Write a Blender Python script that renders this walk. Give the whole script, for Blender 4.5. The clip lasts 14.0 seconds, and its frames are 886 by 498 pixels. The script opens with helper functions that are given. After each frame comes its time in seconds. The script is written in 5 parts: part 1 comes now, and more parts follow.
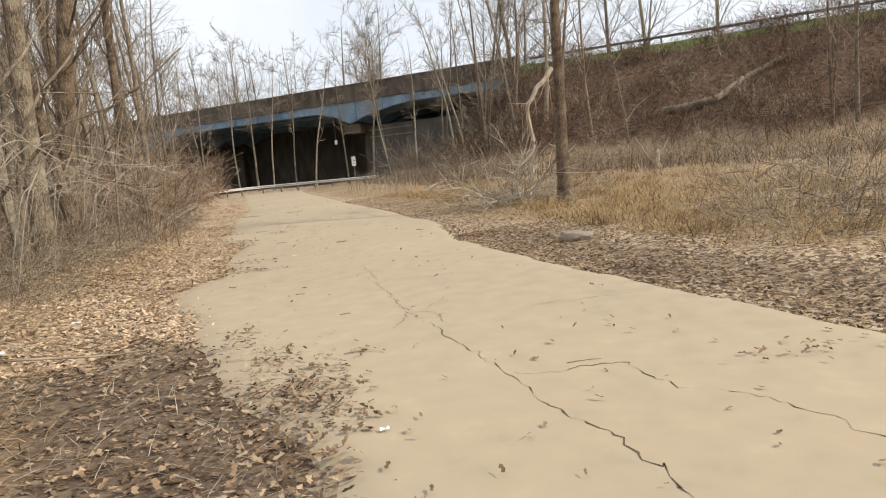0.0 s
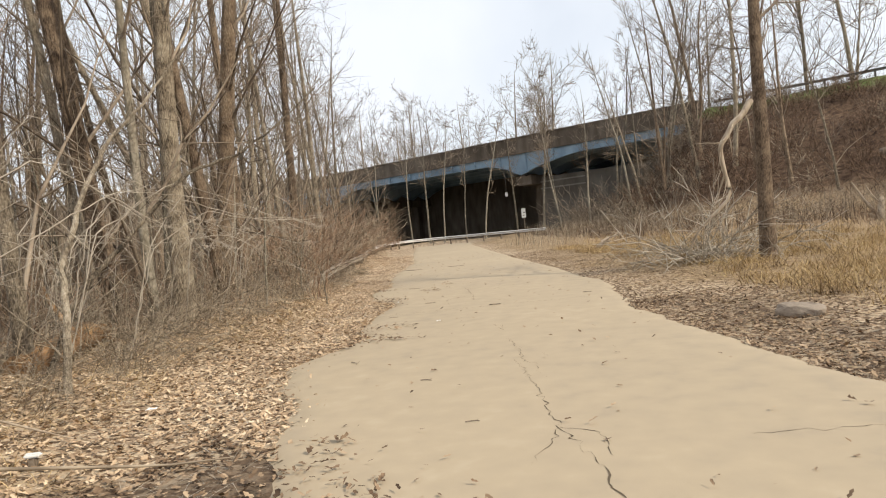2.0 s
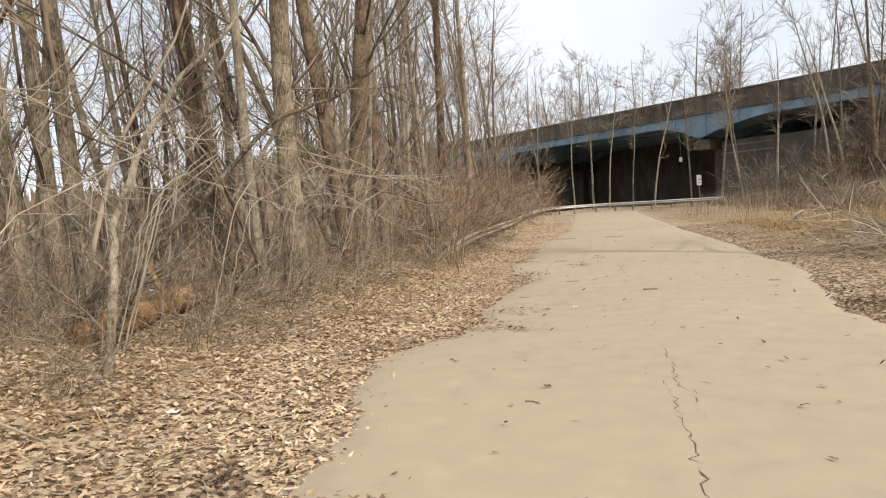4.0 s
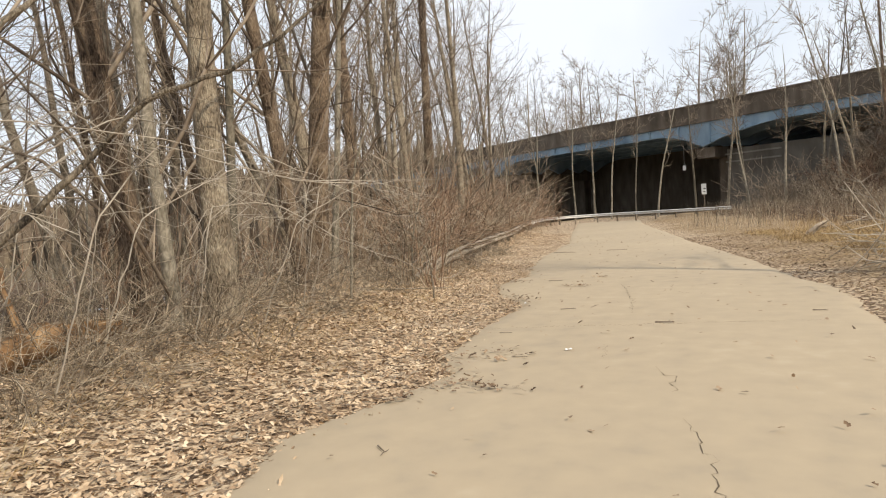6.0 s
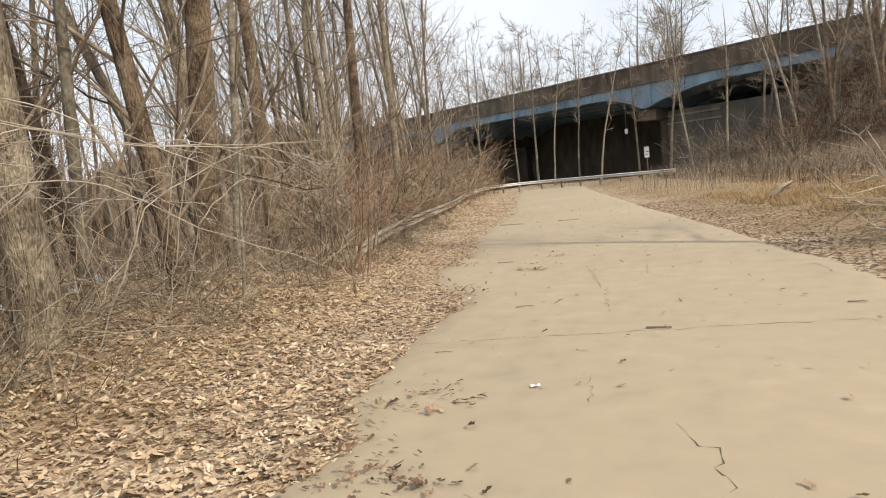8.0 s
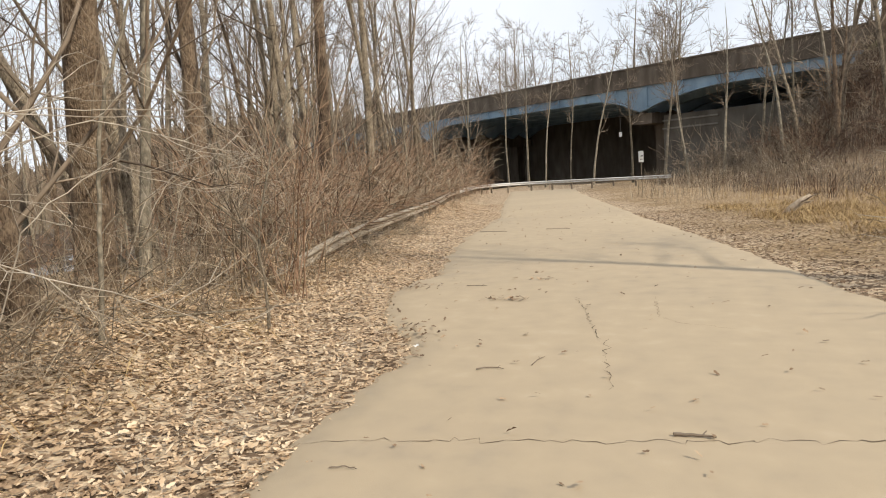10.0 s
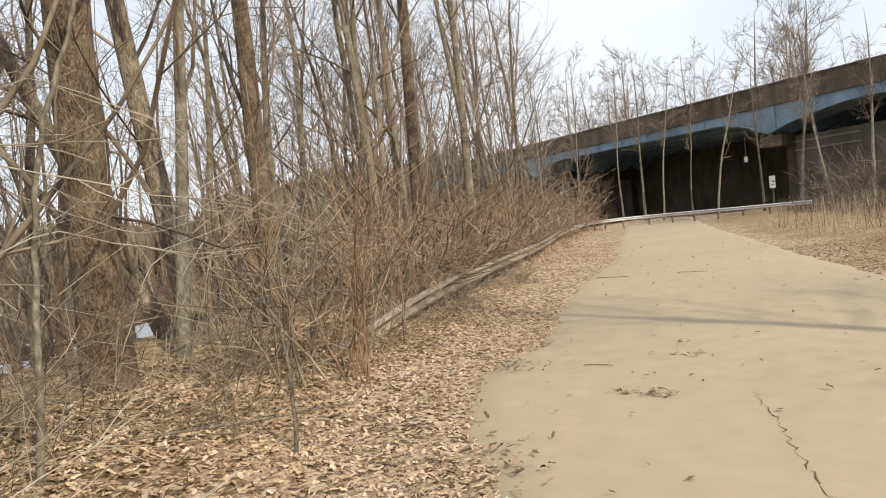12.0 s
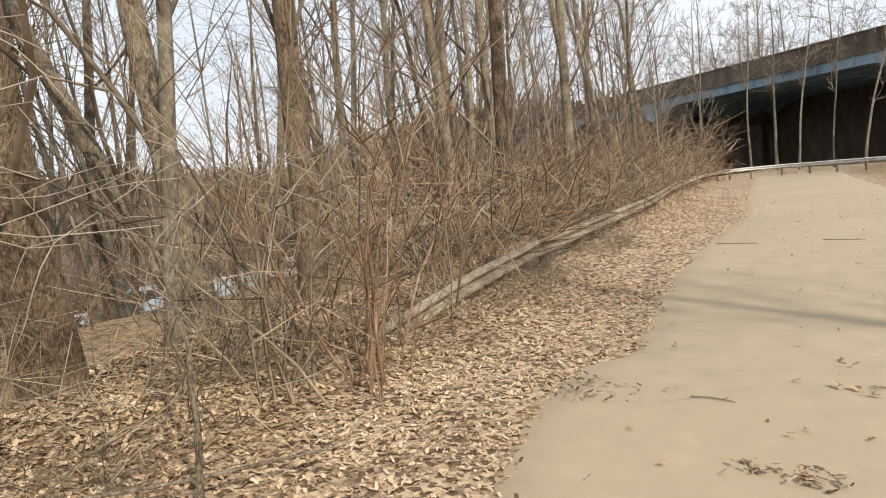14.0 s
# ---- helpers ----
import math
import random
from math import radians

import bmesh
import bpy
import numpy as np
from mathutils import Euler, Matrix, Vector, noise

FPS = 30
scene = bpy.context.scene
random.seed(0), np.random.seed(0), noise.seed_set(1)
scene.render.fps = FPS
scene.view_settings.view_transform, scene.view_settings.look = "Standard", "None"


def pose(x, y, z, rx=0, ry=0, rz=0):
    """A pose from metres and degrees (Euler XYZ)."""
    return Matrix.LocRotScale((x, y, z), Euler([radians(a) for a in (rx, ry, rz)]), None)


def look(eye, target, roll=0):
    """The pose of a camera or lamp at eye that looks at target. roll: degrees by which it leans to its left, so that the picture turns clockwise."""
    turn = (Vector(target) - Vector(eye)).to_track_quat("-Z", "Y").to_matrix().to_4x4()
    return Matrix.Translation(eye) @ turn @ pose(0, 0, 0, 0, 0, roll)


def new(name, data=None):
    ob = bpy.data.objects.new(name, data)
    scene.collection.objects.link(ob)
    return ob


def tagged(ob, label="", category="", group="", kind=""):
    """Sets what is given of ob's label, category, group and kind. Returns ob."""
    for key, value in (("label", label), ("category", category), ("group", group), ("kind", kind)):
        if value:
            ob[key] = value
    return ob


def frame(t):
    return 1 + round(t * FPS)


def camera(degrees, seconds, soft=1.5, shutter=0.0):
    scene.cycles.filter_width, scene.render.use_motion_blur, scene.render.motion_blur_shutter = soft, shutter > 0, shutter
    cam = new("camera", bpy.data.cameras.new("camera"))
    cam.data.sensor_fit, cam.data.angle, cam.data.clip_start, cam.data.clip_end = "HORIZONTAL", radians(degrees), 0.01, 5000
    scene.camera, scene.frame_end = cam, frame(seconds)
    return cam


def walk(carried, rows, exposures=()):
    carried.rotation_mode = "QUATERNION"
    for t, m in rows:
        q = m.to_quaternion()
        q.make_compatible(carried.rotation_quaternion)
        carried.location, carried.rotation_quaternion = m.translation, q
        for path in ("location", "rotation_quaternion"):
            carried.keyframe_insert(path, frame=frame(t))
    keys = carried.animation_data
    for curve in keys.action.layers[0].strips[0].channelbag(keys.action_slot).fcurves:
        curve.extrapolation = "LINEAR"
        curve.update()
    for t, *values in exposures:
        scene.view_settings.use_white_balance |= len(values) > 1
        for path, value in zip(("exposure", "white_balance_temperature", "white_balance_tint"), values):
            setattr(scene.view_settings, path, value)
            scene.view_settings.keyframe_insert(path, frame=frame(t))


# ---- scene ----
cam = camera(66.7, 14.0, soft=1.1)
PATH = [
    (0, (1.861, -0.025, 1.543), (1.903, 1.958, 1.285), -5.6),
    (0.5, (1.921, 0.515, 1.556), (1.808, 2.504, 1.372), -6.1),
    (1, (2.113, 1.044, 1.496), (1.843, 3.024, 1.417), -7.0),
    (1.5, (2.018, 1.506, 1.503), (1.637, 3.469, 1.474), -4.0),
    (2, (1.957, 2.022, 1.52), (1.513, 3.971, 1.464), -5.8),
    (2.5, (1.897, 2.57, 1.527), (1.247, 4.46, 1.468), -6.0),
    (2.7, (1.894, 2.769, 1.463), (1.168, 4.632, 1.438), -2.3),
    (4.8, (1.662, 4.695, 1.515), (0.668, 6.422, 1.344), -4.4),
    (5, (1.597, 4.899, 1.464), (0.618, 6.639, 1.339), -2.4),
    (5.5, (1.507, 5.513, 1.476), (0.585, 7.285, 1.381), -3.7),
    (6, (1.354, 6.076, 1.489), (0.447, 7.856, 1.396), -4.0),
    (6.5, (1.107, 6.616, 1.515), (0.27, 8.43, 1.435), -5.6),
    (7, (0.931, 7.218, 1.568), (0.039, 9.007, 1.495), -5.8),
    (7.5, (0.668, 7.762, 1.508), (-0.078, 9.609, 1.331), -4.7),
    (8, (0.552, 8.365, 1.505), (-0.21, 10.203, 1.31), -5.7),
    (8.2, (0.471, 8.604, 1.491), (-0.264, 10.459, 1.355), -4.4),
    (10.3, (-0.01, 11.049, 1.528), (-0.741, 12.898, 1.314), -2.9),
    (10.5, (-0.093, 11.274, 1.498), (-0.838, 13.125, 1.362), -1.1),
    (11, (-0.271, 11.842, 1.512), (-0.928, 13.726, 1.385), -3.0),
    (11.5, (-0.429, 12.403, 1.557), (-1.227, 14.235, 1.47), -3.8),
    (12, (-0.677, 12.906, 1.579), (-1.7, 14.623, 1.515), -6.0),
    (12.5, (-0.877, 13.501, 1.584), (-2.144, 15.049, 1.596), -6.9),
    (13, (-1.095, 14.035, 1.529), (-2.464, 15.492, 1.485), -6.1),
    (13.5, (-1.191, 14.51, 1.551), (-2.501, 16.016, 1.421), -5.2),
    (14, (-1.332, 14.979, 1.632), (-2.626, 16.493, 1.446), -5.5),
]
walk(cam, [(t, look(eye, target, roll)) for t, eye, target, roll in PATH])

# ---- world, sun, exposure ----
SUN_AZ, SUN_EL = 112.0, 38.0     # degrees: bearing clockwise from +y, height
scene.view_settings.exposure = 0.0
world = bpy.data.worlds.new("world")
scene.world = world
world.use_nodes = True
wn = world.node_tree.nodes
sky = wn.new("ShaderNodeTexSky")
sky.sky_type = "NISHITA"
sky.sun_disc = False
sky.sun_elevation, sky.sun_rotation = radians(SUN_EL), radians(SUN_AZ)
sky.air_density, sky.dust_density, sky.ozone_density, sky.altitude = 1.0, 2.0, 1.0, 50
# thin bright haze over the blue
wl = world.node_tree.links.new
wco, wno, wra, wmx = wn.new("ShaderNodeTexCoord"), wn.new("ShaderNodeTexNoise"), wn.new("ShaderNodeValToRGB"), wn.new("ShaderNodeMix")
wno.inputs["Scale"].default_value, wno.inputs["Detail"].default_value = 2.6, 6
wra.color_ramp.elements[0].position, wra.color_ramp.elements[0].color = 0.34, (0.78, 0.78, 0.78, 1)
wra.color_ramp.elements[1].position, wra.color_ramp.elements[1].color = 0.6, (1, 1, 1, 1)
wmx.data_type = "RGBA"
wl(wco.outputs["Generated"], wno.inputs["Vector"])
wl(wno.outputs["Fac"], wra.inputs["Fac"])
wl(wra.outputs["Color"], wmx.inputs["Factor"])
wl(sky.outputs["Color"], wmx.inputs["A"])
wmx.inputs["B"].default_value = (6.65, 6.95, 7.4, 1)
wl(wmx.outputs["Result"], wn["Background"].inputs["Color"])
wn["Background"].inputs["Strength"].default_value = 0.145
sun = new("sun", bpy.data.lights.new("sun", "SUN"))
sun.data.energy, sun.data.angle, sun.data.color = 3.7, radians(1.2), (1.0, 0.89, 0.72)
sa, se = radians(SUN_AZ), radians(SUN_EL)
sun.matrix_basis = look((math.sin(sa) * math.cos(se) * 50, math.cos(sa) * math.cos(se) * 50, math.sin(se) * 50), (0, 0, 0))


# ---- materials ----
def material(name, stops, scale=(1, 1, 1), detail_scale=8.0, rough=0.85, bump=0.3, bump_scale=30.0, metal=0.0,
             spread=0.0, by="none", big=0.7, distortion=0.0, bump_distance=0.02):
    """stops: colours from dark to light; noise at two scales mixes them; by: 'object' or 'island' varies the brightness."""
    m = bpy.data.materials.new(name)
    m.use_nodes = True
    n, link = m.node_tree.nodes, m.node_tree.links.new
    b = n["Principled BSDF"]
    b.inputs["Roughness"].default_value, b.inputs["Metallic"].default_value = rough, metal
    if "Specular IOR Level" in b.inputs:
        b.inputs["Specular IOR Level"].default_value = 0.25
    co, mp = n.new("ShaderNodeTexCoord"), n.new("ShaderNodeMapping")
    mp.inputs["Scale"].default_value = scale
    link(co.outputs["Object"], mp.inputs["Vector"])
    fine, wide = n.new("ShaderNodeTexNoise"), n.new("ShaderNodeTexNoise")
    fine.inputs["Scale"].default_value, fine.inputs["Detail"].default_value = detail_scale, 8
    fine.inputs["Distortion"].default_value = distortion
    wide.inputs["Scale"].default_value, wide.inputs["Detail"].default_value = big, 4
    link(mp.outputs["Vector"], fine.inputs["Vector"])
    link(co.outputs["Object"], wide.inputs["Vector"])
    mix = n.new("ShaderNodeMath")
    mix.operation = "MULTIPLY_ADD"
    mix.inputs[1].default_value = 0.55
    link(fine.outputs["Fac"], mix.inputs[0])
    half = n.new("ShaderNodeMath")
    half.operation = "MULTIPLY"
    half.inputs[1].default_value = 0.45
    link(wide.outputs["Fac"], half.inputs[0])
    link(half.outputs[0], mix.inputs[2])
    fac = mix.outputs[0]
    if by != "none":
        src = n.new("ShaderNodeObjectInfo").outputs["Random"] if by == "object" else n.new("ShaderNodeNewGeometry").outputs["Random Per Island"]
        add = n.new("ShaderNodeMath")
        add.operation = "MULTIPLY_ADD"
        add.inputs[1].default_value = spread
        link(src, add.inputs[0])
        off = n.new("ShaderNodeMath")
        off.operation = "ADD"
        off.inputs[1].default_value = -spread / 2
        link(fac, off.inputs[0])
        link(off.outputs[0], add.inputs[2])
        fac = add.outputs[0]
    ramp = n.new("ShaderNodeValToRGB")
    els = ramp.color_ramp.elements
    lo, hi = (0.3, 0.7)
    for k, c in enumerate(stops):
        p = lo + (hi - lo) * k / max(1, len(stops) - 1)
        e = els[k] if k < 2 else els.new(p)
        e.position = p
        e.color = (*c, 1)
    link(fac, ramp.inputs["Fac"])
    link(ramp.outputs["Color"], b.inputs["Base Color"])
    if bump:
        bn, bt = n.new("ShaderNodeBump"), n.new("ShaderNodeTexNoise")
        bt.inputs["Scale"].default_value, bt.inputs["Detail"].default_value = bump_scale, 6
        link(mp.outputs["Vector"], bt.inputs["Vector"])
        link(bt.outputs["Fac"], bn.inputs["Height"])
        bn.inputs["Strength"].default_value, bn.inputs["Distance"].default_value = bump, bump_distance
        link(bn.outputs["Normal"], b.inputs["Normal"])
    return m


BARK = material("bark", [(0.0315, 0.0252, 0.0189), (0.176, 0.142, 0.103), (0.358, 0.3, 0.221), (0.558, 0.486, 0.378)], (1, 1, 0.36), 46, 0.92, 1.0, 75, by="object", spread=0.14, bump_distance=0.05, big=3.5, distortion=0.7)
# paler copy of the bark for trunks in sun; sunlight is in its colour
BARK_TAN = material("sunlit tan bark", [(0.05, 0.04, 0.028), (0.25, 0.2, 0.143), (0.45, 0.38, 0.28), (0.62, 0.545, 0.42)], (1, 1, 0.3), 40, 0.92, 1.0, 60, by="object", spread=0.1, bump_distance=0.06, big=3.5, distortion=0.9)
BARK_RED = material("reddish bark", [(0.0225, 0.0158, 0.0112), (0.122, 0.0857, 0.0588), (0.265, 0.196, 0.134), (0.437, 0.347, 0.247)], (1, 1, 0.36), 42, 0.92, 1.0, 70, by="object", spread=0.14, bump_distance=0.05, big=3.5, distortion=0.7)
BARK_PALE = material("pale bark", [(0.0675, 0.0585, 0.0435), (0.208, 0.182, 0.138), (0.412, 0.367, 0.289)], (1, 1, 0.5), 26, 0.9, 0.6, 44, by="object", spread=0.16, big=3.0, distortion=0.4)
TWIG = material("twigs", [(0.07, 0.0525, 0.0392), (0.212, 0.166, 0.123), (0.4, 0.33, 0.25)], (1, 1, 1), 3, 0.9, 0, by="island", spread=0.3)
CANE = material("tan canes", [(0.065, 0.0501, 0.0364), (0.234, 0.186, 0.134), (0.54, 0.454, 0.335)], (1, 1, 1), 3, 0.85, 0, by="island", spread=0.4)
CANE_PALE = material("pale grey canes", [(0.15, 0.125, 0.098), (0.34, 0.295, 0.235), (0.58, 0.525, 0.44)], (1, 1, 1), 3, 0.85, 0, by="island", spread=0.4)
CANE_RED = material("reddish canes", [(0.08, 0.046, 0.03), (0.27, 0.172, 0.113), (0.5, 0.37, 0.255)], (1, 1, 1), 3, 0.85, 0, by="island", spread=0.4)
RUST = material("rust-brown brush", [(0.04, 0.0248, 0.0176), (0.125, 0.0768, 0.0509), (0.273, 0.184, 0.121)], (1, 1, 1), 3, 0.9, 0, by="island", spread=0.45)
STRAW = material("dry grass", [(0.14, 0.088, 0.043), (0.34, 0.232, 0.112), (0.57, 0.425, 0.22)], (1, 1, 1), 2, 0.8, 0, by="island", spread=0.4)
LEAF = material("dead leaves", [(0.215, 0.147, 0.091), (0.45, 0.32, 0.203), (0.585, 0.437, 0.287), (0.73, 0.585, 0.415)], (1, 1, 1), 12, 0.75, 0, by="island", spread=0.36)
LEAF_BROWN = material("brown leaves", [(0.07, 0.043, 0.026), (0.175, 0.113, 0.068), (0.28, 0.192, 0.118), (0.43, 0.315, 0.205)], (1, 1, 1), 12, 0.75, 0, by="island", spread=0.4)
ROAD = material("dusty tan pavement", [(0.338, 0.282, 0.208), (0.393, 0.32, 0.225), (0.42, 0.34, 0.236), (0.458, 0.378, 0.27)], (1, 1, 1), 3.4, 0.9, 0.25, 140, big=0.22, bump_distance=0.005)
# darker copy of the weathered concrete, with the deck's shade put into its colour
PIERWALL = material("deck-shaded concrete", [(0.07, 0.062, 0.052), (0.13, 0.118, 0.1), (0.2, 0.185, 0.16)], (1, 1, 0.35), 0.9, 0.9, 0.2, 8, big=0.15)
CRACK = material("crack", [(0.06, 0.045, 0.03), (0.16, 0.12, 0.08)], (1, 1, 1), 20, 0.95, 0)
CONCRETE = material("weathered concrete", [(0.12, 0.11, 0.095), (0.24, 0.225, 0.195), (0.33, 0.31, 0.275)], (1, 1, 0.35), 0.9, 0.9, 0.2, 8, big=0.15)
# brown stain on the parapet; on the piers its dark tone stands for shade
PARAPET = material("parapet stain and deck shade concrete", [(0.06, 0.048, 0.036), (0.13, 0.105, 0.08), (0.21, 0.175, 0.14)], (1, 1, 0.3), 1.2, 0.9, 0.2, 8, big=0.12)
BLUE = material("blue painted steel", [(0.13, 0.19, 0.25), (0.22, 0.31, 0.39), (0.30, 0.40, 0.48)], (1, 1, 0.4), 0.8, 0.6, 0.1, 5, big=0.1)
GALV = material("weathered galvanised steel", [(0.1, 0.075, 0.052), (0.25, 0.2, 0.145), (0.38, 0.325, 0.25), (0.56, 0.52, 0.45)], (1, 1, 3), 5, 0.55, 0.15, 20, metal=0.15, big=0.6)
GALV_BRIGHT = material("galvanised steel", [(0.42, 0.41, 0.39), (0.62, 0.61, 0.59), (0.78, 0.77, 0.75)], (1, 1, 3), 5, 0.5, 0.1, 20, metal=0.1, big=0.6)
POST = material("old wood post", [(0.08, 0.06, 0.045), (0.2, 0.16, 0.12), (0.3, 0.25, 0.19)], (1, 1, 0.2), 14, 0.9, 0.6, 30)
ROT = material("orange rotten wood", [(0.09, 0.05, 0.025), (0.27, 0.155, 0.075), (0.47, 0.30, 0.15)], (0.3, 1, 1), 9, 0.9, 0.8, 25)
DEADWOOD = material("bleached dead wood", [(0.16, 0.12, 0.085), (0.38, 0.31, 0.23), (0.55, 0.47, 0.37)], (1, 1, 0.3), 10, 0.9, 0.6, 30)
STONE = material("grey stone", [(0.14, 0.11, 0.085), (0.28, 0.23, 0.18), (0.37, 0.31, 0.25)], (1, 1, 1), 9, 0.9, 0.6, 30)
WHITE = material("white sign face", [(0.7, 0.7, 0.68), (0.8, 0.8, 0.78)], (1, 1, 1), 4, 0.5, 0)
DARK = material("dark marks", [(0.03, 0.03, 0.03), (0.05, 0.05, 0.05)], (1, 1, 1), 4, 0.7, 0)
ASPHALT = material("asphalt", [(0.045, 0.043, 0.04), (0.065, 0.06, 0.056)], (1, 1, 1), 6, 0.9, 0.2, 60)
STEEL_DARK = material("dark rail steel", [(0.08, 0.075, 0.07), (0.2, 0.19, 0.18)], (1, 1, 1), 4, 0.6, 0.1, 20, metal=0.3)
FARWOOD = material("far bare woods", [(0.10, 0.075, 0.055), (0.19, 0.145, 0.105), (0.26, 0.21, 0.15)], (1, 1, 0.4), 0.6, 0.95, 0, by="island", spread=0.3, big=0.05)

WATER = bpy.data.materials.new("river water")
WATER.use_nodes = True
_b = WATER.node_tree.nodes["Principled BSDF"]
_b.inputs["Base Color"].default_value, _b.inputs["Roughness"].default_value = (0.06, 0.065, 0.05, 1), 0.08
_bn, _bt = WATER.node_tree.nodes.new("ShaderNodeBump"), WATER.node_tree.nodes.new("ShaderNodeTexNoise")
_bt.inputs["Scale"].default_value = 1.5
WATER.node_tree.links.new(_bt.outputs["Fac"], _bn.inputs["Height"])
_bn.inputs["Strength"].default_value, _bn.inputs["Distance"].default_value = 0.15, 0.05
WATER.node_tree.links.new(_bn.outputs["Normal"], _b.inputs["Normal"])


def ground_material():
    """Bare soil, leaf litter, straw, green turf and rust-brown bank, shared out by the 'zone' attribute."""
    m = bpy.data.materials.new("ground cover")
    m.use_nodes = True
    n, link = m.node_tree.nodes, m.node_tree.links.new
    b = n["Principled BSDF"]
    b.inputs["Roughness"].default_value = 0.95
    b.inputs["Specular IOR Level"].default_value = 0.1
    co = n.new("ShaderNodeTexCoord")

    def tex(scale, stops, detail=8, kind="noise"):
        if kind == "noise":
            t = n.new("ShaderNodeTexNoise")
            t.inputs["Detail"].default_value = detail
            out = t.outputs["Fac"]
        else:
            t = n.new("ShaderNodeTexVoronoi")
            out = t.outputs["Color"]
        t.inputs["Scale"].default_value = scale
        link(co.outputs["Object"], t.inputs["Vector"])
        r = n.new("ShaderNodeValToRGB")
        for k, c in enumerate(stops):
            p = 0.32 + 0.36 * k / (len(stops) - 1)
            e = r.color_ramp.elements[k] if k < 2 else r.color_ramp.elements.new(p)
            e.position, e.color = p, (*c, 1)
        link(out, r.inputs["Fac"])
        return r.outputs["Color"]

    soil = tex(5, [(0.05, 0.035, 0.025), (0.11, 0.075, 0.05), (0.16, 0.115, 0.08)])
    litter = tex(19, [(0.15, 0.105, 0.07), (0.33, 0.24, 0.16), (0.46, 0.35, 0.24), (0.55, 0.44, 0.31)], kind="cells")
    straw = tex(9, [(0.11, 0.072, 0.038), (0.245, 0.168, 0.09), (0.38, 0.275, 0.155)])
    rust = tex(2.6, [(0.035, 0.022, 0.015), (0.095, 0.06, 0.04), (0.16, 0.11, 0.072)])
    green = tex(4, [(0.06, 0.09, 0.025), (0.11, 0.15, 0.045), (0.17, 0.19, 0.07)])
    at = n.new("ShaderNodeAttribute")
    at.attribute_name = "zone"
    sep = n.new("ShaderNodeSeparateColor")
    link(at.outputs["Color"], sep.inputs["Color"])
    col = litter
    for out, c in ((sep.outputs["Red"], straw), (sep.outputs["Green"], rust), (sep.outputs["Blue"], soil), (at.outputs["Alpha"], green)):
        mx = n.new("ShaderNodeMix")
        mx.data_type = "RGBA"
        link(out, mx.inputs["Factor"])
        link(col, mx.inputs["A"])
        link(c, mx.inputs["B"])
        col = mx.outputs["Result"]
    link(col, b.inputs["Base Color"])
    bn, bt = n.new("ShaderNodeBump"), n.new("ShaderNodeTexNoise")
    bt.inputs["Scale"].default_value, bt.inputs["Detail"].default_value = 14, 8
    link(co.outputs["Object"], bt.inputs["Vector"])
    link(bt.outputs["Fac"], bn.inputs["Height"])
    bn.inputs["Strength"].default_value, bn.inputs["Distance"].default_value = 0.9, 0.05
    link(bn.outputs["Normal"], b.inputs["Normal"])
    return m


GROUND = ground_material()


# ---- mesh helpers ----
def mesh(name, verts, faces, mat, smooth=True):
    me = bpy.data.meshes.new(name)
    me.from_pydata([tuple(v) for v in verts] if not hasattr(verts, "tolist") else verts.tolist(), [],
                   faces if not hasattr(faces, "tolist") else faces.tolist())
    if mat:
        me.materials.append(mat)
    if smooth:
        me.polygons.foreach_set("use_smooth", np.ones(len(me.polygons), bool))
    me.update()
    return me


def part(name, data, mat, parent, label=""):
    """Links a bmesh or a mesh as one mesh object under a thing or a part."""
    if isinstance(data, bmesh.types.BMesh):
        me = bpy.data.meshes.new(name)
        data.to_mesh(me)
        data.free()
        me.materials.append(mat)
    else:
        me = data
    ob = new(name, me)
    if parent:
        ob.parent = parent
    return tagged(ob, label)


def thing(name, label, category, at=(0, 0, 0), group="", kind=""):
    ob = new(name)
    ob.location = at
    ob.empty_display_size = 0.2
    return tagged(ob, label, category, group, kind)


def box(size, at=(0, 0, 0), rz=0.0, bevel=0.0):
    fresh = bmesh.new()
    bmesh.ops.create_cube(fresh, size=1)
    bmesh.ops.scale(fresh, vec=size, verts=fresh.verts)
    if bevel:
        bmesh.ops.bevel(fresh, geom=fresh.edges, offset=bevel, segments=2, affect="EDGES")
    bmesh.ops.transform(fresh, matrix=pose(*at, 0, 0, rz), verts=fresh.verts)
    return fresh


